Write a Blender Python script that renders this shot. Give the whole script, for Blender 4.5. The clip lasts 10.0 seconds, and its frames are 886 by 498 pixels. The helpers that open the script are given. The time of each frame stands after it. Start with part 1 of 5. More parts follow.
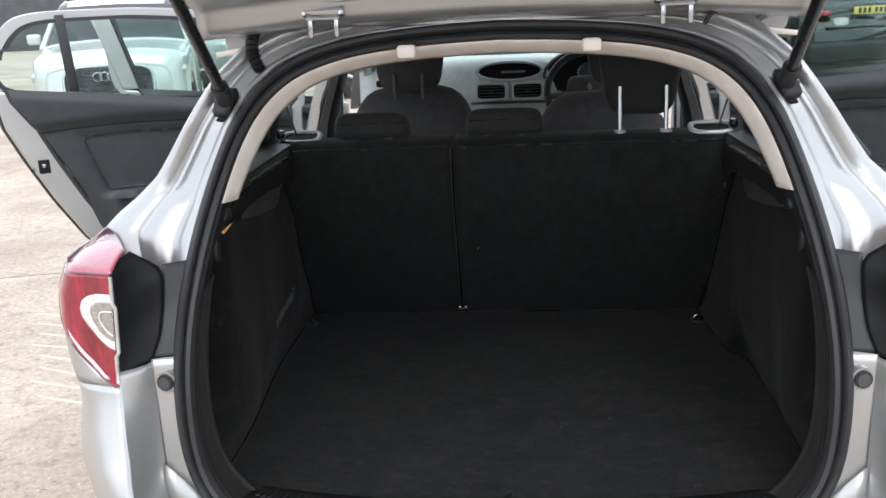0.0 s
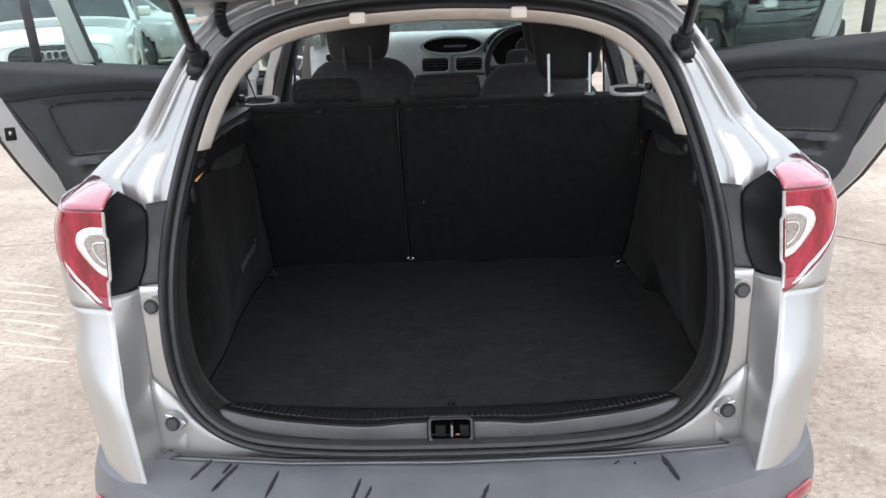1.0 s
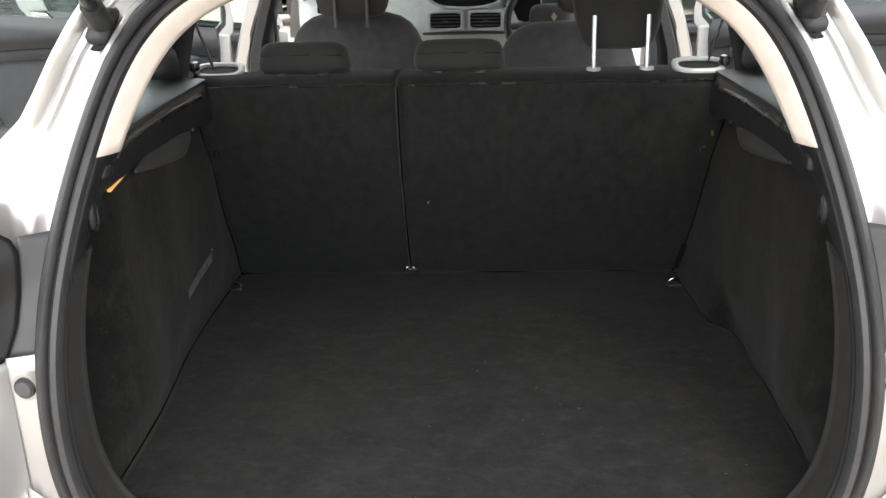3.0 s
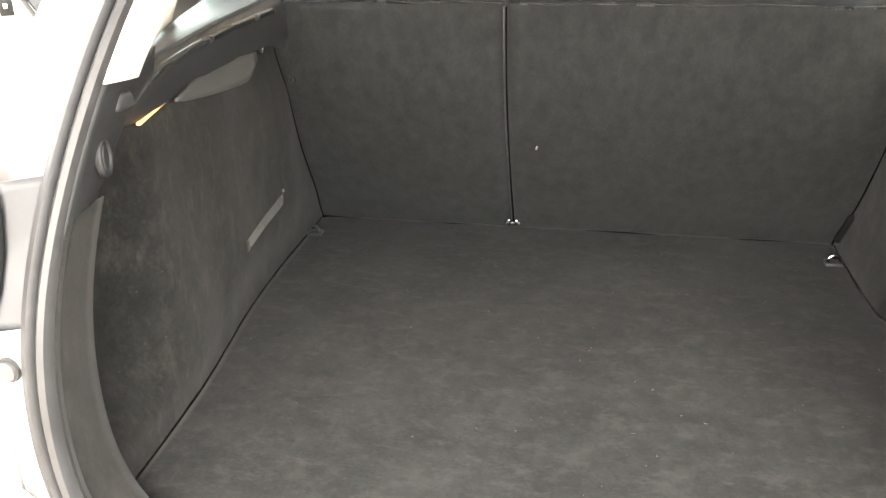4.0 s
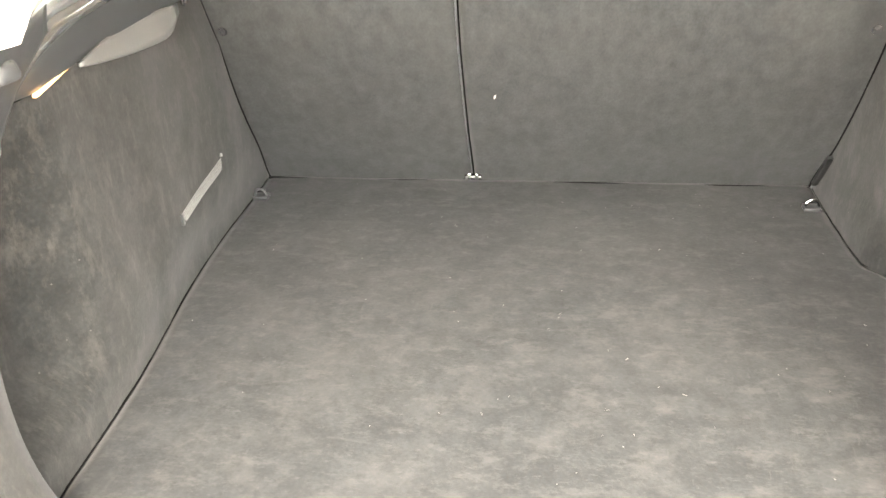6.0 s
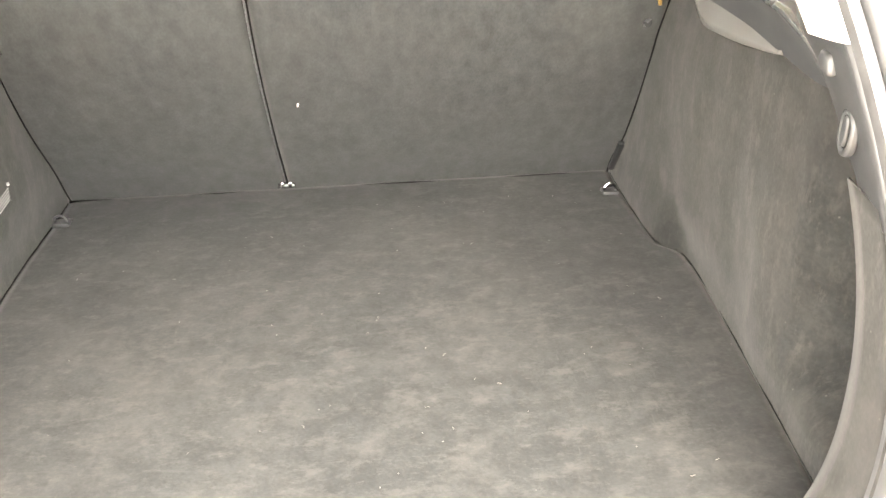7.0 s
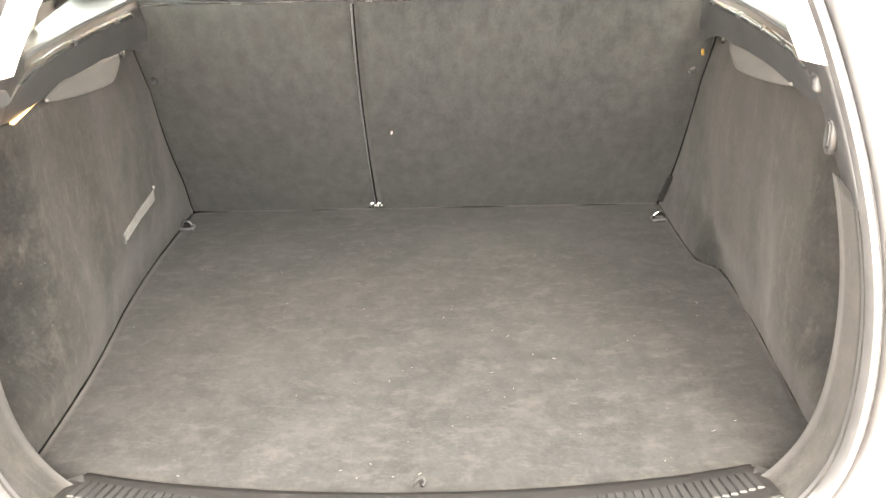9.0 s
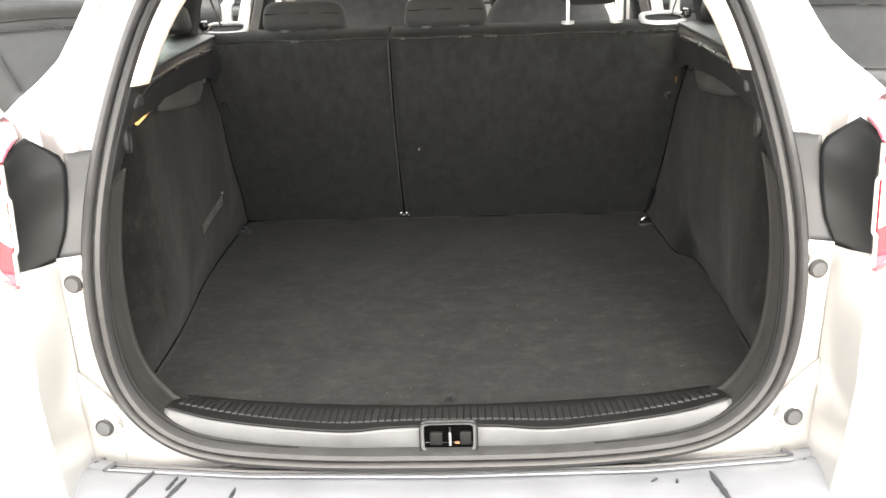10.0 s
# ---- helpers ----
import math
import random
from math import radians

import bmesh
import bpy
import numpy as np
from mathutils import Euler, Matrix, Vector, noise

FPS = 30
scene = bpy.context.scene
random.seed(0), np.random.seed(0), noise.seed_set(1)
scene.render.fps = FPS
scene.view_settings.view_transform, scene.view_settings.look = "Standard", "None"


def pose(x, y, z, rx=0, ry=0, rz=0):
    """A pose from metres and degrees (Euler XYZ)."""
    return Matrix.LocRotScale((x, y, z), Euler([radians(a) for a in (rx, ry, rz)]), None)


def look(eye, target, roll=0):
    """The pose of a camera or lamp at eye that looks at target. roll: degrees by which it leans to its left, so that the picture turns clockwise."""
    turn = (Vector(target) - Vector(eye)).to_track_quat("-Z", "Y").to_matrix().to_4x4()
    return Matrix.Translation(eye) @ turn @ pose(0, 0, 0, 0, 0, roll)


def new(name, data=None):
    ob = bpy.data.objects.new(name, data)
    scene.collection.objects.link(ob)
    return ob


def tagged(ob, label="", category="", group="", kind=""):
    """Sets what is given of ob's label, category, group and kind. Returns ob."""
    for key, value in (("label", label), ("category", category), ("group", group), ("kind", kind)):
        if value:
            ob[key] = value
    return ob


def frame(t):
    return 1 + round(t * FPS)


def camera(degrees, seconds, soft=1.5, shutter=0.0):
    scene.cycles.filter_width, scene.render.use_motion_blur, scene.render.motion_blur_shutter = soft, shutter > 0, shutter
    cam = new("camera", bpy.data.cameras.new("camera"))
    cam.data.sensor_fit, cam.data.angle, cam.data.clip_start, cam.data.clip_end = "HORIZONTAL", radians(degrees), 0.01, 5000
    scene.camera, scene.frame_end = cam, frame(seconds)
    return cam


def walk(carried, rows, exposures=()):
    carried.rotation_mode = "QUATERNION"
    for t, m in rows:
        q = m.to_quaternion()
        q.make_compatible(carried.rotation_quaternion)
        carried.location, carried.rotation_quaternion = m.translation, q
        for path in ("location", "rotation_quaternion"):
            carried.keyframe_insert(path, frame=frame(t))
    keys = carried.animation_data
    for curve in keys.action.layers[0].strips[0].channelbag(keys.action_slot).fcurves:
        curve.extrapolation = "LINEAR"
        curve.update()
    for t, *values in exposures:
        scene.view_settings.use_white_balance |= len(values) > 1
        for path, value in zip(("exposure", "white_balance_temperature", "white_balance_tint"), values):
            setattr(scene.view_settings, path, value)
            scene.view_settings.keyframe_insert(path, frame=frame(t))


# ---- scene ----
cam = camera(55.2, 10.0)
PATH = [
    (0, (0.03, -1.448, 1.436), (-0.142, 0.482, 0.941), -2.3),
    (0.5, (0.028, -1.646, 1.402), (-0.095, 0.278, 0.868), -2.4),
    (1, (0.047, -1.729, 1.405), (-0.004, 0.197, 0.869), -2.1),
    (1.5, (0.051, -1.627, 1.394), (0.031, 0.298, 0.853), -2.1),
    (2, (0.076, -1.432, 1.411), (0.032, 0.493, 0.869), -1.5),
    (2.5, (0.068, -1.273, 1.414), (0.0, 0.643, 0.844), -1.1),
    (3, (0.028, -1.109, 1.404), (-0.039, 0.782, 0.757), -1.2),
    (3.2, (0.022, -1.019, 1.384), (-0.069, 0.854, 0.69), -0.8),
    (4.3, (0.042, -0.694, 1.344), (-0.36, 1.077, 0.506), -1.0),
    (4.5, (0.016, -0.646, 1.338), (-0.405, 1.108, 0.475), -1.0),
    (5, (0.008, -0.62, 1.335), (-0.433, 1.108, 0.429), -1.5),
    (5.2, (0.007, -0.622, 1.336), (-0.418, 1.1, 0.412), -1.6),
    (6.3, (0.062, -0.632, 1.346), (-0.081, 1.123, 0.399), -2.4),
    (6.5, (0.077, -0.63, 1.358), (0.021, 1.125, 0.401), -2.3),
    (7, (0.099, -0.629, 1.356), (0.205, 1.124, 0.399), -1.9),
    (7.5, (0.111, -0.63, 1.353), (0.314, 1.109, 0.386), -1.7),
    (8, (0.085, -0.647, 1.357), (0.27, 1.101, 0.404), -1.5),
    (8.5, (0.052, -0.74, 1.357), (0.091, 1.059, 0.484), -1.5),
    (9, (0.071, -0.938, 1.358), (0.034, 0.893, 0.555), -1.5),
    (9.5, (0.062, -1.15, 1.357), (-0.002, 0.713, 0.633), -1.7),
    (10, (0.042, -1.351, 1.342), (-0.011, 0.533, 0.673), -1.8),
]
# The car stands level on the yard; the path and the car share one frame, set on the ground here.
STAND = pose(0, 0, 0.03, -2.5, 0, 0)
EXPOSURES = [(0, 0.68, 6200, 10), (1.5, 0.62, 6200, 10), (2.0, 0.62, 6150, 10), (2.5, 0.84, 6200, 10), (3.0, 1.77, 6700, 10), (3.2, 2.4, 7000, 10), (4.3, 3.98, 7350, 10), (5.2, 4.52, 7450, 10), (6.3, 5.50, 7650, 10), (7.5, 5.18, 7800, 10), (8.1, 4.88, 7800, 10), (9.0, 5.13, 7850, 12), (9.5, 4.1, 7300, 10), (10.0, 2.85, 7200, 10)]
walk(cam, [(t, STAND @ look(eye, target, roll)) for t, eye, target, roll in PATH], EXPOSURES)

# ---- light ----
world = bpy.data.worlds.new("overcast_sky")
scene.world = world
world.use_nodes = True
wn = world.node_tree.nodes
wbg = wn["Background"]
sky = wn.new("ShaderNodeTexSky")
sky.sky_type = "NISHITA"
sky.sun_disc = False
sky.sun_elevation, sky.sun_rotation = radians(52), radians(200)
sky.air_density, sky.dust_density, sky.ozone_density = 1.0, 4.0, 1.0
haze = wn.new("ShaderNodeMixRGB")
haze.inputs[0].default_value = 0.75
haze.inputs[2].default_value = (10.0, 10.2, 10.6, 1)
world.node_tree.links.new(sky.outputs[0], haze.inputs[1])
world.node_tree.links.new(haze.outputs[0], wbg.inputs[0])
wbg.inputs[1].default_value = 0.14
sun = new("sun", bpy.data.lights.new("sun", "SUN"))
sun.data.energy, sun.data.angle, sun.data.color = 0.9, radians(25), (1.0, 0.96, 0.9)
sun.matrix_world = look((3, -9, 12), (0, 0, 0))


# ---- materials ----
def mat(name, color, rough=0.6, metal=0.0, var=0.15, scale=30.0, fine=400.0, bump=0.1, depth=0.001, coat=0.0, tint=None, spec=0.5, sheen=0.0, stretch=(1, 1, 1)):
    """A surface with colour variation at two scales and fine relief."""
    m = bpy.data.materials.new(name)
    m.use_nodes = True
    nt = m.node_tree
    b = nt.nodes["Principled BSDF"]
    tc = nt.nodes.new("ShaderNodeTexCoord")
    mp = nt.nodes.new("ShaderNodeMapping")
    mp.inputs["Scale"].default_value = stretch
    nt.links.new(tc.outputs["Object"], mp.inputs[0])
    big, small = nt.nodes.new("ShaderNodeTexNoise"), nt.nodes.new("ShaderNodeTexNoise")
    big.inputs["Scale"].default_value, big.inputs["Detail"].default_value = scale, 6
    small.inputs["Scale"].default_value, small.inputs["Detail"].default_value = fine, 3
    for n in (big, small):
        nt.links.new(mp.outputs[0], n.inputs["Vector"])
    ramp = nt.nodes.new("ShaderNodeMapRange")
    ramp.inputs[1].default_value, ramp.inputs[2].default_value = 0.3, 0.7
    nt.links.new(big.outputs[0], ramp.inputs[0])
    mix = nt.nodes.new("ShaderNodeMixRGB")
    c = Vector(color)
    other = Vector(tint) if tint else c * (1 + 2 * var)
    mix.inputs[1].default_value = (*(c * (1 - var)), 1)
    mix.inputs[2].default_value = (*other, 1)
    nt.links.new(ramp.outputs[0], mix.inputs[0])
    grain = nt.nodes.new("ShaderNodeMixRGB")
    grain.blend_type = "MULTIPLY"
    grain.inputs[0].default_value = min(1.0, var * 2)
    nt.links.new(mix.outputs[0], grain.inputs[1])
    g2 = nt.nodes.new("ShaderNodeMapRange")
    g2.inputs[1].default_value, g2.inputs[2].default_value = 0.3, 0.7
    g2.inputs[3].default_value, g2.inputs[4].default_value = 0.6, 1.4
    nt.links.new(small.outputs[0], g2.inputs[0])
    nt.links.new(g2.outputs[0], grain.inputs[2])
    nt.links.new(grain.outputs[0], b.inputs["Base Color"])
    r = nt.nodes.new("ShaderNodeMapRange")
    r.inputs[3].default_value, r.inputs[4].default_value = max(0.02, rough - 0.08), min(1, rough + 0.08)
    nt.links.new(big.outputs[0], r.inputs[0])
    nt.links.new(r.outputs[0], b.inputs["Roughness"])
    b.inputs["Metallic"].default_value = metal
    b.inputs["Coat Weight"].default_value = coat
    b.inputs["Coat Roughness"].default_value = 0.06
    b.inputs["Specular IOR Level"].default_value = spec
    b.inputs["Sheen Weight"].default_value = sheen
    if bump:
        bp = nt.nodes.new("ShaderNodeBump")
        bp.inputs["Strength"].default_value, bp.inputs["Distance"].default_value = bump, depth
        nt.links.new(small.outputs[0], bp.inputs["Height"])
        nt.links.new(bp.outputs[0], b.inputs["Normal"])
    return m


def glass(name, color, rough=0.0, alpha=0.3):
    m = bpy.data.materials.new(name)
    m.use_nodes = True
    nt = m.node_tree
    b = nt.nodes["Principled BSDF"]
    b.inputs["Base Color"].default_value = (*color, 1)
    b.inputs["Roughness"].default_value = rough
    b.inputs["Transmission Weight"].default_value = 1.0
    b.inputs["IOR"].default_value = 1.1
    b.inputs["Coat Weight"].default_value = alpha
    return m


def glow(name, color, strength):
    m = bpy.data.materials.new(name)
    m.use_nodes = True
    b = m.node_tree.nodes["Principled BSDF"]
    b.inputs["Base Color"].default_value = (*color, 1)
    b.inputs["Emission Color"].default_value = (*color, 1)
    b.inputs["Emission Strength"].default_value = strength
    return m


SILVER = mat("silver_paint", (0.428, 0.430, 0.424), 0.32, 0.62, 0.02, 6, 1800, 0.03, 0.0003, coat=0.5)
SILVER_IN = SILVER
RUBBER = mat("black_rubber_seal", (0.021, 0.0215, 0.0225), 0.5, 0, 0.15, 40, 500, 0.15, 0.0006, spec=0.5)
def carpet(name, color, wear, smudge=0.5, specks=1.0, stretch=(1, 1, 1), seed=0.0, deep=0.6, grain=0.4, brush=(1, 4.5, 1), strokes=0.0):
    """Short-pile black carpet: fibres, paler rubbed patches, fine scratches and bits of lint."""
    m = mat(name, color, 1.0, 0, grain, 26, 170, 0.28, 0.0010, spec=0.12, sheen=0.05, stretch=stretch)
    nt = m.node_tree
    b = nt.nodes["Principled BSDF"]
    base = b.inputs["Base Color"].links[0].from_socket
    tc = nt.nodes.new("ShaderNodeTexCoord")

    def noise_at(scale, detail, lo, hi, warp=(1, 1, 1), rot=0.0, rough=0.6):
        mp = nt.nodes.new("ShaderNodeMapping")
        mp.inputs["Scale"].default_value = warp
        mp.inputs["Rotation"].default_value = (rot, rot * .3, rot)
        mp.inputs["Location"].default_value = (seed, seed * 2, seed)
        n = nt.nodes.new("ShaderNodeTexNoise")
        n.inputs["Scale"].default_value, n.inputs["Detail"].default_value, n.inputs["Roughness"].default_value = scale, detail, rough
        nt.links.new(tc.outputs["Object"], mp.inputs[0])
        nt.links.new(mp.outputs[0], n.inputs["Vector"])
        r = nt.nodes.new("ShaderNodeMapRange")
        r.inputs[1].default_value, r.inputs[2].default_value = lo, hi
        nt.links.new(n.outputs[0], r.inputs[0])
        return r.outputs[0]

    def over(socket, mask, col, amount):
        k = nt.nodes.new("ShaderNodeMath")
        k.operation = "MULTIPLY"
        k.inputs[1].default_value = amount
        nt.links.new(mask, k.inputs[0])
        x = nt.nodes.new("ShaderNodeMixRGB")
        x.inputs[2].default_value = (*col, 1)
        nt.links.new(k.outputs[0], x.inputs[0])
        nt.links.new(socket, x.inputs[1])
        return x.outputs[0]

    out = over(base, noise_at(4.5, 9, .45, .63, rough=.66), wear, smudge * .44)
    out = over(out, noise_at(17, 9, .52, .64, rot=.5, rough=.66), wear, smudge * .50)
    out = over(out, noise_at(64, 8, .53, .68, rot=.2, rough=.7), wear, smudge * .38)
    out = over(out, noise_at(11, 5, .64, .72, (1, 6, 1), .9, .6), wear, smudge * .45)
    out = over(out, noise_at(13, 5, .65, .73, (6, 1, 1), -.35, .6), wear, smudge * .40)
    out = over(out, noise_at(22, 8, .59, .70, (1, 3.2, 1.6), .75, .72), wear, smudge * .8)
    out = over(out, noise_at(26, 8, .60, .72, (3.6, 1, 1.5), -.6, .72), wear, smudge * .8)
    if strokes:
        out = over(out, noise_at(19, 10, .52, .63, brush, .10, .74), wear, strokes)
        out = over(out, noise_at(48, 7, .58, .70, brush, -.30, .7), tuple(c * 1.6 for c in wear), strokes * .55)
    dark = tuple(c * .40 for c in color)
    out = over(out, noise_at(9, 9, .50, .64, rot=1.1, rough=.7), dark, deep * .34)
    out = over(out, noise_at(50, 8, .51, .67, rot=.8, rough=.7), dark, deep * .55)
    v = nt.nodes.new("ShaderNodeTexVoronoi")
    v.inputs["Scale"].default_value = 34
    nt.links.new(tc.outputs["Object"], v.inputs["Vector"])
    near = nt.nodes.new("ShaderNodeMapRange")
    near.inputs[1].default_value, near.inputs[2].default_value, near.inputs[3].default_value, near.inputs[4].default_value = .02, .06, 1, 0
    nt.links.new(v.outputs["Distance"], near.inputs[0])
    pick = nt.nodes.new("ShaderNodeMath")
    pick.operation = "GREATER_THAN"
    pick.inputs[1].default_value = .72
    sep = nt.nodes.new("ShaderNodeSeparateColor")
    nt.links.new(v.outputs["Color"], sep.inputs[0])
    nt.links.new(sep.outputs[0], pick.inputs[0])
    both = nt.nodes.new("ShaderNodeMath")
    both.operation = "MULTIPLY"
    nt.links.new(near.outputs[0], both.inputs[0])
    nt.links.new(pick.outputs[0], both.inputs[1])
    out = over(out, both.outputs[0], tuple(c * 4 for c in wear), specks * .6)
    nt.links.new(out, b.inputs["Base Color"])
    return m


CARPET = carpet("black_boot_carpet", (0.0082, 0.0087, 0.0090), (0.0250, 0.0247, 0.0239), .60, 1.3, (1, 1, 1), 0.0, .62, .20, (1, 2.0, 1), .50)
SEATPANEL = carpet("black_seat_back_carpet", (0.0146, 0.0155, 0.0157), (0.0284, 0.0276, 0.0262), .24, .25, (1.5, 1, 1), 3.0, .26, .18, (.8, 1, 2), .14)
FELT = carpet("black_felt_side_trim", (0.0070, 0.0073, 0.0072), (0.0275, 0.0258, 0.0235), .44, .5, (1, 1, 1), 7.0, .55, .25, (1, 2.4, .8), .40)
PLASTIC = mat("black_grained_plastic", (0.017, 0.018, 0.019), 0.46, 0, 0.12, 25, 900, 0.25, 0.0006, spec=0.38)
SATIN = mat("satin_black_plastic", (0.016, 0.017, 0.018), 0.26, 0, 0.08, 20, 900, 0.1, 0.0004, spec=0.6)
GREYPL = mat("grey_sill_plastic", (0.062, 0.065, 0.069), 0.55, 0, 0.1, 18, 800, 0.25, 0.0006)
GREYTRIM = mat("dark_grey_trim", (0.032, 0.034, 0.037), 0.5, 0, 0.1, 18, 800, 0.25, 0.0006)
BUMPER = mat("weathered_bumper_plastic", (0.122, 0.129, 0.142), 0.42, 0, 0.09, 9, 700, 0.2, 0.0006)
SCUFF = mat("dark_wet_scuff", (0.024, 0.026, 0.030), 0.35, 0, 0.2, 60, 800, 0.1)
BEIGE = mat("beige_headlining", (0.80, 0.735, 0.66), 0.85, 0, 0.05, 20, 900, 0.2, 0.0005)
CLOTH = mat("charcoal_seat_cloth", (0.027, 0.0285, 0.031), 0.95, 0, 0.2, 30, 700, 0.6, 0.0015, sheen=0.15)
LEATHER = mat("black_headrest_cloth", (0.015, 0.0157, 0.0165), 0.8, 0, 0.15, 40, 800, 0.4, 0.001, sheen=0.08)
DASH = mat("pale_grey_dashboard", (0.43, 0.46, 0.46), 0.5, 0, 0.06, 30, 900, 0.25, 0.0006)
DASHDARK = mat("charcoal_dashboard", (0.03, 0.032, 0.034), 0.5, 0, 0.12, 30, 900, 0.25, 0.0006)
CHROME = mat("chrome", (0.50, 0.51, 0.52), 0.20, 1.0, 0.04, 20, 300, 0.02)
GLOSS = mat("gloss_black_lamp_panel", (0.010, 0.011, 0.012), 0.40, 0, 0.05, 20, 600, 0.02, 0.0003, spec=0.28)
CARD = mat("charcoal_door_card", (0.022, 0.0255, 0.0285), 0.55, 0, 0.12, 25, 850, 0.3, 0.0007)
RED = mat("red_lamp_lens", (0.20, 0.004, 0.016), 0.12, 0, 0.25, 20, 160, 0.10, 0.0010, coat=0.8, tint=(0.40, 0.022, 0.05), stretch=(1, 1, .25))
MAROON = mat("dark_red_lens_edge", (0.10, 0.004, 0.014), 0.10, 0, 0.12, 14, 90, 0.02, 0.0005, coat=1.0)
# lens red paled to stand for the sky reflected in the top face
LENSSHEEN = mat("red_upper_lens_sky_sheen", (0.36, 0.085, 0.12), 0.12, 0, 0.10, 14, 90, 0.02, 0.0005, coat=1.0)
LENSWHITE = mat("white_lens_outline", (0.66, 0.62, 0.62), 0.2, 0, 0.08, 60, 160, 0.05, 0.0005, coat=1.0)
CLEAR = mat("clear_lamp_lens", (0.46, 0.45, 0.44), 0.15, 0.25, 0.15, 35, 160, 0.2, 0.001, coat=0.9)
LAMPIN = mat("lamp_reflector", (0.34, 0.33, 0.315), 0.2, 0.5, 0.22, 70, 220, 0.25, 0.001, coat=0.8, stretch=(1, 1, 3))
TYRE = mat("tyre_rubber", (0.022, 0.022, 0.023), 0.8, 0, 0.2, 20, 300, 0.5, 0.002)
WINDOW = glass("green_tinted_glass", (0.76, 0.88, 0.84))
YELLOW = mat("yellow_tag", (0.12, 0.07, 0.008), 0.5, 0, 0.1, 40, 500, 0.1)
LAMPGLOW = glow("warm_boot_lamp", (1.0, 0.55, 0.20), 0.11)
# light grey plastic, raised in tone for the sky that the grips reflect
PALEGRIP = mat("satin_grey_plastic", (0.46, 0.47, 0.48), 0.35, 0.2, 0.08, 30, 900, 0.1, 0.0004)
# near-black colour that stands for shade in gaps, creases and the lock recess
GAP_SHADE = mat("dark_gap", (0.002, 0.002, 0.002), 1.0, 0, 0.1, 30, 300, 0, spec=0.0)
MOULD = mat("smooth_black_moulding", (0.0160, 0.0170, 0.0180), 0.42, 0, 0.03, 12, 600, 0.0, 0.0004, spec=0.6)
STRIP = mat("dark_grip_strip", (0.0125, 0.0132, 0.0140), 0.6, 0, 0.12, 25, 700, 0.2, 0.0005, spec=0.22)
MATT = mat("matt_black_plastic", (0.007, 0.0072, 0.0075), 0.6, 0, 0.1, 30, 600, 0.1, 0.0004, spec=0.2)
# dark trim lightened in colour to stand for sky and window light on the ledge
LEDGE_LIT = mat("window_lit_ledge", (0.050, 0.053, 0.056), 0.48, 0, 0.08, 16, 800, 0.2, 0.0005)
POCKET = mat("smooth_grey_trim", (0.044, 0.044, 0.043), 0.4, 0, 0.08, 14, 700, 0.1, 0.0004)
DISPLAY = glow("blue_grey_display", (0.10, 0.11, 0.14), 0.12)
WHITE = mat("off_white_thread", (0.16, 0.16, 0.155), 0.7, 0, 0.1, 60, 600, 0.1)


# ---- builders ----
def part(name, bm, material, parent=None, label="", smooth=40, thick=0.0, bevel=0.0):
    """Links a bmesh as one mesh object, under its thing or part."""
    me = bpy.data.meshes.new(name)
    bm.normal_update()
    bm.to_mesh(me)
    bm.free()
    me.materials.append(material)
    if smooth:
        me.polygons.foreach_set("use_smooth", [True] * len(me.polygons))
        me.set_sharp_from_angle(angle=radians(smooth))
    ob = new(name, me)
    ob.parent = parent
    if label:
        ob["label"] = label
    if thick:
        md = ob.modifiers.new("thickness", "SOLIDIFY")
        md.thickness, md.offset = thick, 0
    if bevel:
        md = ob.modifiers.new("edge", "BEVEL")
        md.width, md.segments, md.limit_method, md.angle_limit = bevel, 2, "ANGLE", radians(40)
    return ob


def curve(pts, n):
    """n+1 points of a smooth line through control points of any dimension."""
    p = [np.array(q, float) for q in pts]
    p = [2 * p[0] - p[1], *p, 2 * p[-1] - p[-2]]
    out, seg = [], len(p) - 3
    for k in range(n + 1):
        s = min(k / n * seg, seg - 1e-9)
        i, u = int(s), s - int(s)
        a, b, c, d = p[i:i + 4]
        out.append(0.5 * (2 * b + (c - a) * u + (2 * a - 5 * b + 4 * c - d) * u * u + (3 * b - a - 3 * c + d) * u ** 3))
    return out


def table(pts, v):
    """Linear reading of a short table of (key, value) pairs."""
    return float(np.interp(v, [a for a, _ in pts], [b for _, b in pts]))


def sheet(rows, close_u=False, close_v=False, bm=None):
    """A grid of faces through rows of points."""
    bm = bm or bmesh.new()
    vs = [[bm.verts.new(tuple(p)) for p in row] for row in rows]
    nr, nc = len(vs), len(vs[0])
    for i in range(nr if close_v else nr - 1):
        for j in range(nc if close_u else nc - 1):
            q = [vs[i][j], vs[i][(j + 1) % nc], vs[(i + 1) % nr][(j + 1) % nc], vs[(i + 1) % nr][j]]
            if len({tuple(round(c, 6) for c in v.co) for v in q}) > 2:
                bm.faces.new(q)
    return bm


def eased(rows, across, along):
    """Rows of points with their kinks smoothed, over and along the rows; the borders stay."""
    a = np.array([[tuple(p) for p in r] for r in rows])
    for n, ax in ((across, 0), (along, 1)):
        for _ in range(n):
            b = np.moveaxis(a, ax, 0)
            b[1:-1] = .5 * b[1:-1] + .25 * (b[:-2] + b[2:])
    return [[Vector(p) for p in r] for r in a]


def caps(bm):
    """Closes open ends of a lofted body."""
    bmesh.ops.holes_fill(bm, edges=[e for e in bm.edges if e.is_boundary], sides=0)
    bmesh.ops.recalc_face_normals(bm, faces=bm.faces)
    return bm


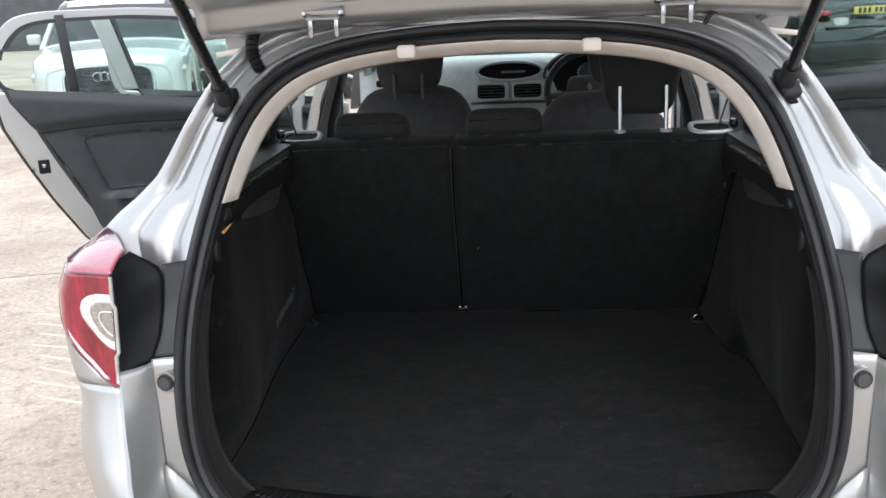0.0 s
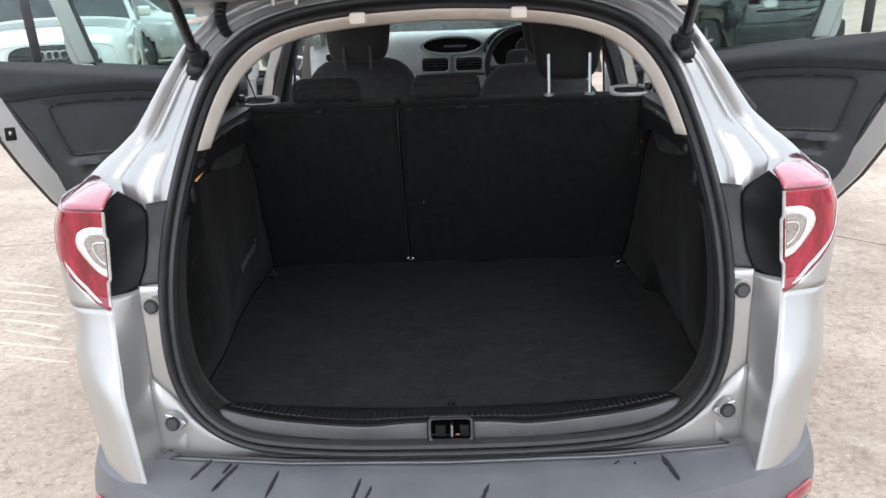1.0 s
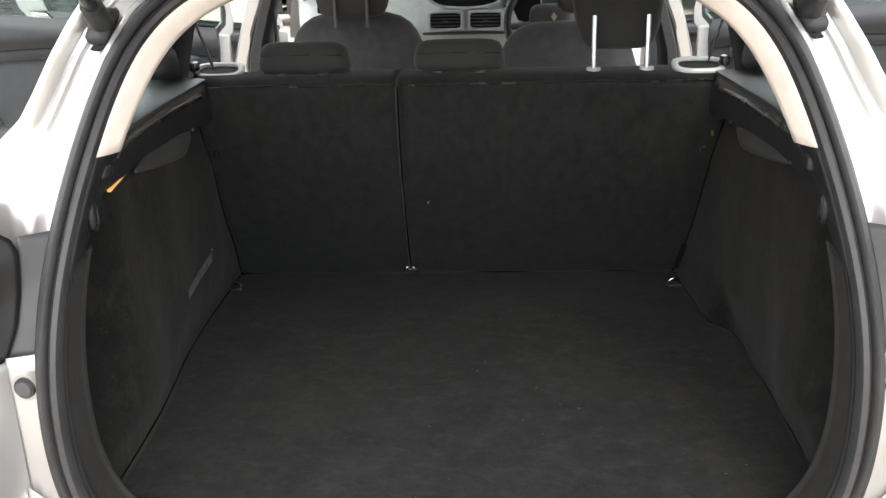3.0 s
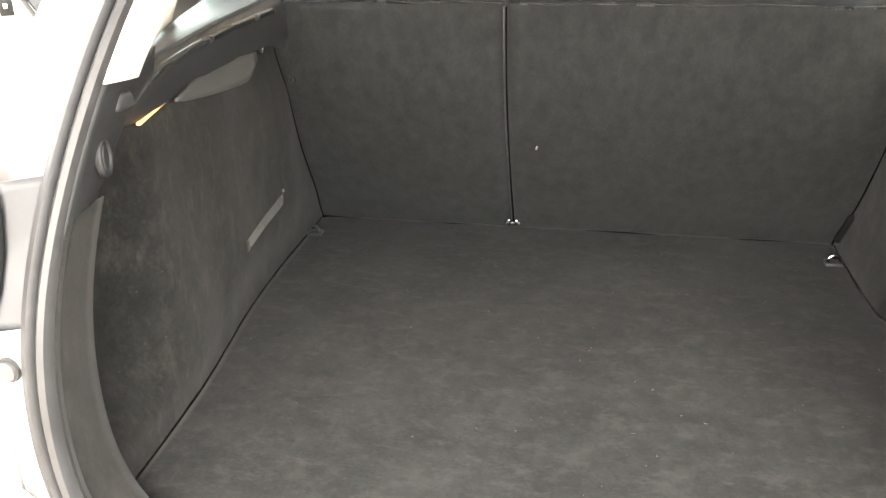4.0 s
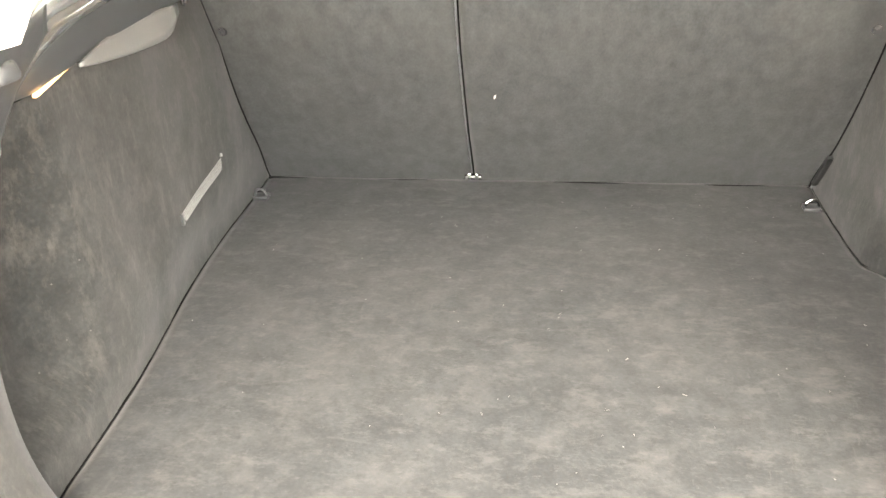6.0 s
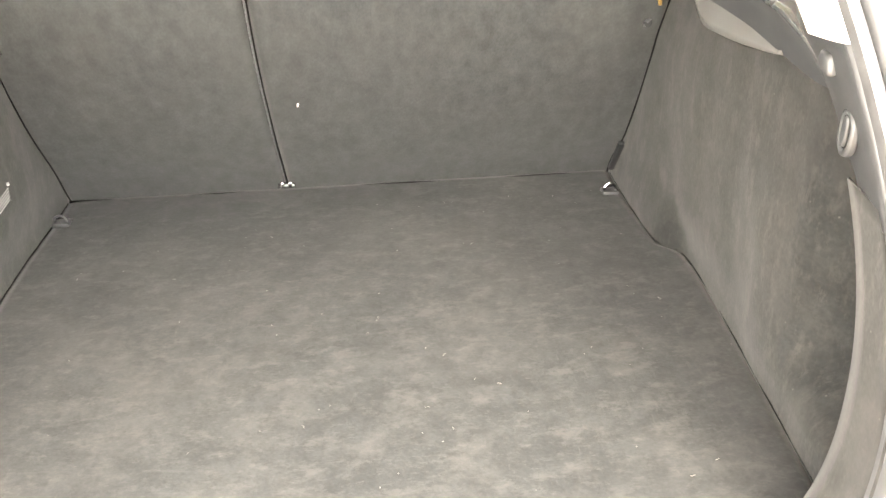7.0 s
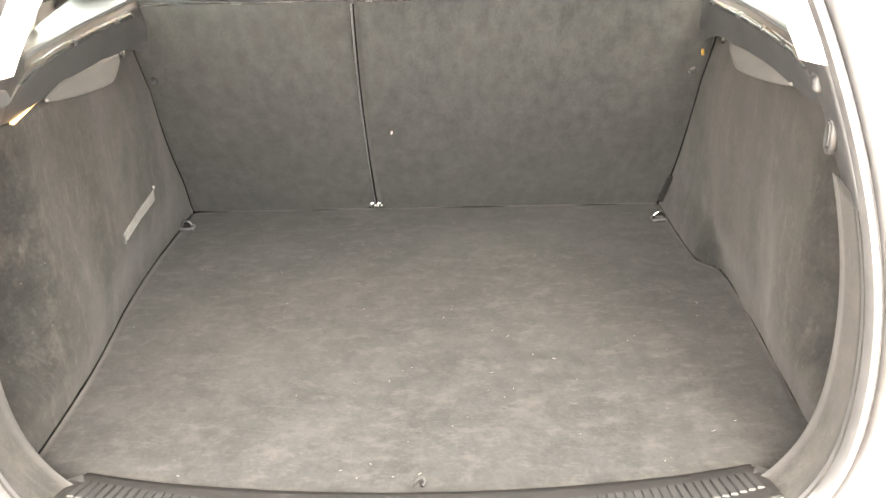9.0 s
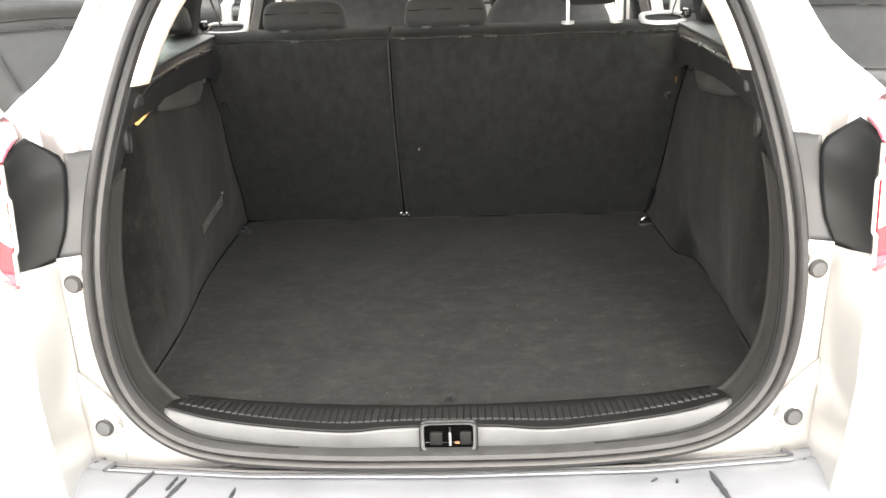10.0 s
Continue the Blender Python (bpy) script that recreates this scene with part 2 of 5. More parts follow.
def tube(path, radius, sides=10, closed=False, bm=None):
    """A round bar along a path; radius may be a function of 0..1."""
    path = [Vector(p) for p in path]
    rows, n = [], len(path)
    up = None
    for i, p in enumerate(path):
        a = path[(i - 1) % n] if (closed or i) else p
        b = path[(i + 1) % n] if (closed or i < n - 1) else p
        t = (b - a).normalized()
        if up is None:
            up = t.orthogonal().normalized()
        up = (up - t * up.dot(t)).normalized()
        side = t.cross(up)
        r = radius(i / max(1, n - 1)) if callable(radius) else radius
        rows.append([p + (up * math.cos(k * math.tau / sides) + side * math.sin(k * math.tau / sides)) * r for k in range(sides)])
    bm = sheet(rows, close_u=True, close_v=closed, bm=bm)
    return bm if closed else caps(bm)


def rbox(c, s, r=0.01, m=None, seg=2):
    """A box with rounded edges; c centre, s sizes."""
    bm = bmesh.new()
    bmesh.ops.create_cube(bm, size=1)
    bmesh.ops.scale(bm, vec=s, verts=bm.verts)
    if r:
        bmesh.ops.bevel(bm, geom=list(bm.edges), offset=min(r, min(s) * 0.49), segments=seg, profile=0.5, affect="EDGES")
    if m is not None:
        bmesh.ops.transform(bm, matrix=m, verts=bm.verts)
    bmesh.ops.translate(bm, vec=c, verts=bm.verts)
    return bm


def disc(c, r, h, axis="z", sides=20, r2=None, m=None):
    """A short cylinder or cone frustum with softened rim."""
    bm = bmesh.new()
    bmesh.ops.create_cone(bm, cap_ends=True, segments=sides, radius1=r, radius2=r if r2 is None else r2, depth=h)
    if axis == "y":
        bmesh.ops.rotate(bm, matrix=Matrix.Rotation(radians(90), 3, "X"), verts=bm.verts)
    if axis == "x":
        bmesh.ops.rotate(bm, matrix=Matrix.Rotation(radians(90), 3, "Y"), verts=bm.verts)
    if m is not None:
        bmesh.ops.transform(bm, matrix=m, verts=bm.verts)
    bmesh.ops.translate(bm, vec=c, verts=bm.verts)
    return bm


def plate(outline, thick, place):
    """A flat piece with the given outline in its own plane (x, z), thick along y, set by a pose; edges softened."""
    bm = bmesh.new()
    a = [bm.verts.new((x, -thick / 2, z)) for x, z in outline]
    b = [bm.verts.new((x, thick / 2, z)) for x, z in outline]
    bm.faces.new(a)
    bm.faces.new(b[::-1])
    n = len(a)
    for i in range(n):
        bm.faces.new([a[i], b[i], b[(i + 1) % n], a[(i + 1) % n]])
    bmesh.ops.recalc_face_normals(bm, faces=bm.faces)
    bmesh.ops.transform(bm, matrix=place, verts=bm.verts)
    return bm


def frame_plate(outer, inner, thick, place):
    """A flat ring between two outlines with the same number of corners."""
    bm = bmesh.new()
    n = len(outer)
    r = [[bm.verts.new((x, y, z)) for x, z in o] for y, o in ((-thick / 2, outer), (thick / 2, outer), (thick / 2, inner), (-thick / 2, inner))]
    for k in range(4):
        for i in range(n):
            bm.faces.new([r[k][i], r[(k + 1) % 4][i], r[(k + 1) % 4][(i + 1) % n], r[k][(i + 1) % n]])
    bmesh.ops.recalc_face_normals(bm, faces=bm.faces)
    bmesh.ops.transform(bm, matrix=place, verts=bm.verts)
    return bm


def ring_outline(pts, n=40):
    """A closed smooth outline from a few corners."""
    p = list(pts)
    c = curve([p[-1], *p, p[0], p[1]], (len(p) + 2) * max(2, n // len(p)))
    k = max(2, n // len(p))
    return [tuple(q) for q in c[k:-2 * k]]


def oval(w, h, e=2.5, n=28, cx=0.0, cz=0.0):
    """A rounded-rectangle outline."""
    out = []
    for k in range(n):
        a = math.tau * k / n
        ca, sa = math.cos(a), math.sin(a)
        out.append((cx + w / 2 * math.copysign(abs(ca) ** (2 / e), ca), cz + h / 2 * math.copysign(abs(sa) ** (2 / e), sa)))
    return out


# ---- the estate car ----
car = tagged(new("estate_car"), "silver estate car with open tailgate, empty black boot and open doors", "car")
car.matrix_basis = STAND

# The tailgate opening: half outline (x, z) from sill to roof, and how far each height lies forward.
OPENING = [(0, .465), (.2, .467), (.36, .477), (.46, .492), (.53, .525), (.585, .582), (.612, .645), (.621, .75), (.623, .86), (.618, .96),
           (.603, 1.06), (.580, 1.165), (.551, 1.265), (.515, 1.335), (.462, 1.385), (.40, 1.413), (.30, 1.437), (.15, 1.452), (0, 1.457)]
RAKE = [(.45, -.06), (.54, -.03), (.62, -.015), (.81, -.005), (.97, .065), (1.13, .15), (1.33, .285), (1.39, .345), (1.46, .405)]
def evened(pts, n, passes):
    """The line through pts with even steps, its corners smoothed; the ends stay."""
    fine = np.array(curve(pts, 600))
    d = np.concatenate(([0], np.cumsum(np.linalg.norm(np.diff(fine, axis=0), axis=1))))
    t = np.linspace(0, d[-1], n + 1)
    out = np.stack([np.interp(t, d, fine[:, k]) for k in range(fine.shape[1])], axis=1)
    for _ in range(passes):
        out[1:-1] = .5 * out[1:-1] + .25 * (out[:-2] + out[2:])
    return out


half = [tuple(p) for p in evened(OPENING, 110, 14)]
loop = [(x, z) for x, z in half] + [(-x, z) for x, z in half[-2:0:-1]]
SOFT_RAKE = [(float(a), float(b)) for a, b in evened(RAKE, 80, 60)]


def rake(z):
    return table(SOFT_RAKE, z)


def inward(i):
    """The direction in the opening's plane that points into the opening."""
    n = len(loop)
    (x0, z0), (x1, z1) = loop[(i - 2) % n], loop[(i + 2) % n]
    t = Vector((x1 - x0, 0, z1 - z0)).normalized()
    return Vector((-t.z, 0, t.x))


def ring(n_in, ahead):
    """The opening's outline, moved inwards and forwards."""
    out = []
    for i, (x, z) in enumerate(loop):
        d = inward(i)
        q = Vector((x, 0, z)) + d * n_in
        out.append(Vector((q.x, rake(z) + ahead, q.z)))
    return out


seal_section = [(0.0, .012), (.001, -.006), (.006, -.014), (.013, -.016), (.019, -.010), (.021, -.003), (.024, -.012), (.030, -.019), (.037, -.016), (.041, -.006), (.041, .012)]
part("weather_seal", sheet([ring(a, b) for a, b in seal_section], close_u=True), RUBBER, car, "black rubber double-lipped seal round the opening")


def jamb(lo, hi, n_in0, n_in1, a0, a1, steps=4, curl=0.0):
    """A band of the opening's inner wall between two heights, both sides in one list of rows each."""
    rows = []
    for k in range(steps + 1):
        u = k / steps
        rows.append(ring(n_in0 + (n_in1 - n_in0) * u + curl * math.sin(math.pi * u), a0 + (a1 - a0) * u))
    out = {}
    for s in (1, -1):
        idx = [i for i, (x, z) in enumerate(loop) if lo <= z <= hi and x * s > 0.02]
        idx.sort(key=lambda i: loop[i][1])
        out[s] = [[r[i] for i in idx] for r in rows]
    return out


# Lower jamb in felt, upper in black plastic, and the pale pillar and roof lining above.
for s, rows in jamb(.47, .992, .040, .030, .0, .10).items():
    part("jamb_trim", sheet(rows), FELT, car, "black felt-covered opening trim", thick=.003)
def pillar_lower(s):
    """Black plastic foot of the inner pillar, flaring forwards to the load-cover rail."""
    idx = sorted([i for i, (x, z) in enumerate(loop) if .950 <= z <= 1.145 and x * s > .02], key=lambda i: loop[i][1])
    rows = []
    for k in range(11):
        u = k / 10
        row = []
        for i in idx:
            x, z = loop[i]
            reach = table([(.95, .10), (.985, .112), (1.004, .13), (1.038, .152), (1.068, .18), (1.10, .227), (1.15, .20)], z)
            n_in = .040 + (table([(.95, .020), (1.0, .017), (1.05, .009), (1.10, .001), (1.15, .0)], z) - .040) * u ** 1.6
            d = inward(i)
            q = Vector((x, 0, z)) + d * n_in
            row.append(Vector((q.x, rake(z) - .004 + reach * u, q.z)))
        rows.append(row)
    return part("pillar_lower_trim", sheet(rows), PLASTIC, car, "black plastic pillar trim", thick=.003)


for s in (1, -1):
    pillar_lower(s)
top = [i for i, (x, z) in enumerate(loop) if z > 1.122]
rows = []
for k in range(7):
    u = k / 6
    row = []
    for i in top:
        x, z = loop[i]
        w = table([(1.12, .014), (1.25, .022), (1.36, .028), (1.46, .030)], z)
        q = Vector((x, 0, z)) + inward(i) * (.039 + w * u)
        row.append(Vector((q.x, rake(z) - .004 + .06 * u ** 1.5, q.z)))
    rows.append(row)
part("pillar_lining", sheet(rows), BEIGE, car, "pale beige roof and pillar lining", thick=.003)
for x in (-.190, .191):
    c = Vector((x, .350, 1.400))
    part("lining_clip", rbox(c, (.040, .03, .028), .008), BEIGE, car, "beige plastic clip")

# Silver channel between seal and the outer skin, both sides.
FOLD = [(.45, .640, -.035), (.50, .642, -.03), (.62, .650, -.015), (.75, .656, -.005), (.86, .660, .0)]
CREASE = [(.45, .622, -.178), (.503, .634, -.167), (.56, .646, -.155), (.62, .660, -.140), (.66, .671, -.126), (.70, .677, -.108), (.737, .685, -.094), (.80, .696, -.066), (.86, .702, -.050)]


def at(tab, z):
    return table([(a, b) for a, b, _ in tab], z), table([(a, c) for a, _, c in tab], z)


def edge_x(z):
    """Half width of the opening at a height above the lower corner."""
    return table([(c, a) for a, c in OPENING[5:]], z)


def quarter_lower(s):
    rows = []
    for k in range(25):
        z = .45 + .41 * k / 24
        ex = edge_x(max(z, .60)) if z > .6 else .612
        fx, fy = at(FOLD, z)
        row = [Vector((s * (ex - .03 + (fx - ex + .03) * u), (rake(max(z, .5)) + .008) * (1 - u) + fy * u, z)) for u in (0, .35, .7, .93, 1.0)]
        rows.append(row)
    part("jamb_panel", sheet(rows), SILVER_IN, car, "silver painted opening flange", thick=.002)
    rows = []
    for k in range(31):
        z = .45 + .405 * k / 30
        fx, fy = at(FOLD, z)
        cx, cy = at(CREASE, z)
        dent = .006 * math.exp(-((z - .57) / .05) ** 2) - .008 * math.exp(-((z - .85) / .04) ** 2)
        rows.append([Vector((s * (fx + (cx - fx) * u + dent * math.sin(math.pi * u)), fy + (cy - fy) * u, z)) for u in (0, .05, .15, .3, .5, .7, .85, .95, 1)])
    part("corner_return_panel", sheet(rows), SILVER_IN, car, "silver return face beside the lamp", thick=.002)
    rows = []
    for k in range(37):
        z = .33 + .499 * k / 36
        rows.append(corner(s, z, 0.0, 1.0, 26))
    part("rear_quarter_panel", sheet(rows), SILVER, car, "silver rear wing below the lamp", thick=.002)


def corner(s, z, u0, u1, n):
    """The outer skin at the rear corner: from the crease (0) round to the flank (1)."""
    cx, cy = at(CREASE, min(z, .86))
    grow = table([(.30, -.045), (.47, -.026), (.60, -.006), (.68, .005), (.72, .005), (.80, -.001), (.86, .010), (.95, .015), (1.0, .010), (1.06, -.012)], z)
    swell = table([(.3, 0), (.60, 0), (.675, -.010), (.69, -.010), (.76, 0), (1.1, 0)], z)
    if z > .86:
        cx, cy = .702 - (z - .86) * .085, -.050 - (z - .86) * .05
    pts = curve([(cx, cy), (cx + .045, cy + .012 + swell), (.785 + grow, -.030 + .25 * (cy + .06) + swell), (.822 + grow, .035), (.840 + grow, .14), (.852 + grow, .32), (.868 + grow, .62), (.876 + grow, 1.02)], 70)
    out = []
    for k in range(n + 1):
        v = (u0 + (u1 - u0) * k / n) * 70
        i = min(69, int(v))
        q = pts[i] + (pts[i + 1] - pts[i]) * (v - i)
        out.append(Vector((s * q[0], q[1], z)))
    return out


def lens_reach(z):
    """How far round the corner the lamp goes at each height."""
    return table([(.828, 0.004), (.834, .06), (.845, .115), (.862, .170), (.89, .235), (.93, .305), (.97, .355), (1.0, .385), (1.05, .42)], z)


def tail_lamp(s):
    lamp = part("tail_lamp", sheet([corner(s, .829 + .213 * k / 30, 0.0, lens_reach(.829 + .213 * k / 30), 22) for k in range(31)]), RED, car, "red and clear tail lamp with gloss black side panel", thick=.004)
    def face(s_, z, u, off):
        """A point of the lens face, moved off it by a little."""
        p, q = corner(s_, z, u, u + .01, 1)
        t = (q - p).normalized()
        return p + Vector((s_ * t.y * s_, -t.x * s_, 0)).normalized() * off

    def band(z0, z1, inner, outer, off, n=30):
        rows = []
        for k in range(n + 1):
            z = z0 + (z1 - z0) * k / n
            a, b = inner(z), outer(z)
            rows.append([face(s, z, a + (b - a) * j / 8, off) for j in range(9)])
        return sheet(rows)

    low = [corner(s, z, lens_reach(z), lens_reach(z) + .01, 1)[0] for z in [.829 + .215 * k / 30 for k in range(31)]]
    part("lens_rim", tube(low, .0030, 6), MAROON, lamp, "dark red outer lens rim")
    # pale outline that follows the lens's outer edge
    wide = lambda z: table([(.84, .030), (.88, .026), (.93, .016), (1.04, .012)], z)
    part("lens_outline", band(.842, 1.030, lambda z: max(.004, lens_reach(z) - .016 - wide(z)), lambda z: max(.008, lens_reach(z) - .016), .0032), LENSWHITE, lamp, "white outline inside the red lens", thick=.001)
    # top face of the lens, rising forwards to the shoulder; sky sheen is in its colour
    a = corner(s, 1.042, 0.0, .42, 14)
    b = [Vector((s * q[0], q[1], q[2])) for q in curve([(.684, .0, 1.072), (.72, .06, 1.078), (.765, .13, 1.078), (.81, .20, 1.070), (.842, .27, 1.055)], 14)]
    part("lens_top", sheet([[p.lerp(q, u) + Vector((0, 0, .004 * math.sin(math.pi * u))) for p, q in zip(a, b)] for u in (0, .15, .4, .7, 1)]), LENSSHEEN, lamp, thick=.004)
    part("lens_brow", tube(a, .0028, 6), MAROON, lamp)
    # clear D-shaped lamp inside the red: white surround, smoky reflector and a smaller outline
    dee = [(.900, .004), (.907, .060), (.922, .116), (.942, .162), (.962, .190), (.978, .197), (.993, .187), (1.002, .158), (1.007, .105)]
    out_d = lambda z: table(dee, z)
    part("clear_lens", band(.900, 1.007, lambda z: .001, out_d, .0042, 24), LENSWHITE, lamp, "clear reversing lamp with white surround", thick=.001)
    in_d = lambda z: max(.006, table([(.918, .004), (.924, .054), (.937, .104), (.953, .134), (.970, .150), (.982, .146), (.991, .110), (.994, .05)], z))
    part("reflector", band(.918, .994, lambda z: .004, in_d, .0058, 20), LAMPIN, lamp, "smoky ribbed reflector", thick=.001)
    small = [face(s, z, u, .0075) for z, u in ((.975, .004), (.975, .05), (.971, .090), (.959, .095), (.945, .070), (.934, .036), (.929, .006))]
    part("inner_outline", tube(curve(small, 30), .0016, 6), LENSWHITE, lamp, "thin white inner outline")
    part("bulb", disc(face(s, .965, .03, .004), .009, .010, "y", 14), CHROME, lamp)
    inner = [corner(s, .836 + .204 * k / 24, 0, .1, 1)[0] + Vector((-s * (.001 + (.005 if 6 < k < 18 else 0)), -.003, 0)) for k in range(25)]
    part("lens_edge", tube(inner, .0036, 8), CLEAR, lamp, "clear moulded inner edge")
    # gloss black side panel and the grey strip next to the seal
    rows = []
    for k in range(17):
        t = k / 16
        zc, zf = .829 + .213 * t, .856 + .212 * t
        c = corner(s, zc, 0, .1, 1)[0] + Vector((0, .002, 0))
        bx = table([(.845, .664), (.90, .645), (.95, .641), (1.0, .637), (1.02, .640), (1.068, .680)], zf)
        by = table([(.845, -.002), (.95, .040), (1.03, .050), (1.068, .012)], zf)
        f = Vector((s * bx, by, zf))
        rows.append([f.lerp(c, u) + Vector((s * .006 * math.sin(math.pi * u), 0, 0)) for u in (0, .08, .3, .6, .92, 1)])
    part("black_panel", sheet(rows), GLOSS, lamp, "gloss black lamp side panel", thick=.003)
    return lamp


def grey_strip(s):
    rows = []
    for k in range(15):
        z = .855 + .175 * k / 14
        bx = table([(.845, .668), (.90, .649), (.95, .645), (1.0, .641), (1.03, .641)], z)
        by = table([(.845, .004), (.95, .046), (1.03, .056)], z)
        a = Vector((s * (edge_x(z) - .02), rake(z) + .006, z))
        b = Vector((s * bx, by, z))
        rows.append([a.lerp(b, u) for u in (0, .3, .6, .9, 1)])
    part("lamp_infill", sheet(rows), GREYTRIM, car, "dark grey plastic strip beside the lamp", thick=.003)


def stops(s):
    for x, y, z, r in ((.635, .0, .815, .017), (.602, -.05, .561, .017)):
        q = Matrix.Rotation(radians(8 * s), 4, "Z")
        if z < .6:
            wedge = ring_outline([(s * .017, .023), (-s * .030, -.002), (s * .010, -.021), (s * .019, -.002)], 24)
            part("boss_wedge", plate([(a, b) for a, b in wedge], .016, pose(s * x, y + .002, z)), SILVER_IN, car, "raised silver wedge under the stop", bevel=.003)
        seat = part("bump_stop", disc((s * x, y + .003, z), r + .007, .014, "y", 28, r + .004, m=q), SILVER_IN, car, "silver boss with black rubber stop")
        part("rubber_stop", disc((s * x, y - .003, z), r + .0005, .012, "y", 24, r - .001, m=q), RUBBER, seat, "black rubber buffer")
        part("stop_face", disc((s * x, y - .007, z), r - .004, .010, "y", 24, r - .005, m=q), GREYPL, seat, "dark grey buffer face")


SKIN = [(1.0, .775, .17), (1.03, .812, .215), (1.06, .840, .255), (1.09, .812, .275), (1.12, .775, .290), (1.16, .732, .300), (1.21, .695, .295), (1.27, .652, .285), (1.32, .618, .292), (1.37, .585, .315), (1.41, .552, .360), (1.46, .505, .420)]
RIB_UP = [(0, 0), (.05, .007), (.12, .008), (.18, .0), (.23, -.006), (.27, -.006), (.46, -.004), (.50, -.004), (.53, .004), (.58, .005), (.61, -.005), (.66, -.007), (.73, -.006), (.77, .004), (.84, .012), (.92, .013), (1.0, .006)]
RIB_LOW = [(0, 0), (.06, .006), (.12, .005), (.18, -.005), (.24, -.003), (.30, .010), (.38, .020), (.52, .023), (.58, .014), (.62, -.003), (.66, -.004), (.71, .007), (.80, .014), (.90, .014), (1.0, .006)]


def pillar_outer(s):
    """The silver rear pillar from lamp to roof: flange, gutter, ridges, rounded foot and shoulder."""
    rows = []
    for k in range(81):
        z = 1.004 + .45 * k / 80
        e = edge_x(z)
        x1, y1 = at(SKIN, z)
        p0, p1 = Vector((e - .006, rake(z) + .010, z)), Vector((x1, y1, z))
        t = max(0, min(1, (z - 1.118) / .030))
        t = t * t * (3 - 2 * t)
        foot = math.sqrt(max(0, 1 - max(0, (1.062 - z) / .060) ** 2)) if z < 1.062 else 1.0
        row = [p0 + Vector((-.010, .006, 0))]
        for j in range(41):
            w = j / 40
            h = table(RIB_LOW, w) * (1 - t) + table(RIB_UP, w) * t
            if .2 < w < .64 and z < 1.062:
                h -= .034 * (1 - foot) * math.sin(math.pi * (w - .2) / .44) ** .6
            hang = .026 * max(0, math.sin(math.pi * max(0, min(1, (w - .22) / .42)))) ** .7 * max(0, 1 - (z - 1.004) / .060)
            row.append(p0.lerp(p1, w) + Vector((.25 * h, -h, -hang)))
        n = p1 + Vector((.012, .05, -.004))
        row += [n, n + Vector((.012, .10, -.01))]
        rows.append([Vector((s * v.x, v.y, v.z)) for v in row])
    part("rear_pillar", sheet(eased(rows, 1, 0)), SILVER, car, "silver rear pillar with ribbed gutter and rounded foot", smooth=38, thick=.002)


for s in (1, -1):
    quarter_lower(s)
    tail_lamp(s)
    grey_strip(s)
    stops(s)
    pillar_outer(s)


# Silver rear panel below the seal.
rows = []
for k in range(5):
    rows.append([Vector((x, -.040 + .004 * k, .425 + (table([(a, c) for a, c in OPENING[:6]] + [(.62, .62), (.66, .66)], abs(x)) + .006 - .425) * k / 4)) for x in np.linspace(-.650, .650, 60)])
part("rear_panel", sheet(rows), SILVER_IN, car, "silver rear panel under the seal", thick=.002)


# Bumper: ledge, rounded rear face and ends.
def bumper():
    outline = curve([(-.84, .30), (-.822, .06), (-.775, -.055), (-.70, -.145), (-.60, -.195), (-.35, -.235), (0, -.25), (.35, -.235), (.60, -.195), (.70, -.145), (.775, -.055), (.822, .06), (.84, .30)], 72)
    rows = []
    for v in range(17):
        row = []
        for k, (x, y) in enumerate(outline):
            ledge = table([(0, .462), (.35, .468), (.60, .487), (.66, .497), (.70, .490), (.78, .478), (.84, .47)], abs(x))
            inner = Vector((min(abs(x), .665) * (1 if x > 0 else -1), -.050 if abs(x) < .70 else y + .05, ledge))
            lip = Vector((x, y, ledge - .012 - .025 * max(0, 1 - abs(x) / .7)))
            if v <= 8:
                u = v / 8
                p = inner.lerp(lip, u)
                p.z += .006 * math.sin(math.pi * u) - .008 * math.exp(-((u - .12) / .06) ** 2)
            else:
                u = (v - 8) / 8
                d = Vector((x * .04, -.028, 0)) * math.sin(min(1, u * 1.6) * math.pi / 2) * (1 - .5 * u)
                p = lip + d + Vector((-x * .08 * u * u, .09 * u * u, -.29 * u))
            row.append(p)
        rows.append(row)
    b = part("rear_bumper", sheet(rows), BUMPER, car, "weathered dark grey plastic rear bumper with scuffs", thick=.003)
    # first tube, rubber-dark, stands for shade in the body gap; second is a ridge
    for y, r, stuff_ in ((-.058, .0040, RUBBER), (-.078, .0020, BUMPER)):
        part("ledge_line", tube([(x, y, table([(0, .462), (.35, .468), (.60, .487)], abs(x)) + .0015 - (0.0035 if y > -.06 else 0)) for x in np.linspace(-.60, .60, 50)], r, 6), stuff_, b, "line along the ledge")
    for s in (1, -1):
        part("reflector", rbox((s * .735, -.135, .405), (.10, .012, .03), .005, pose(0, 0, 0, 0, 0, s * 42).to_4x4()), RED, b, "red bumper reflector")
    return b


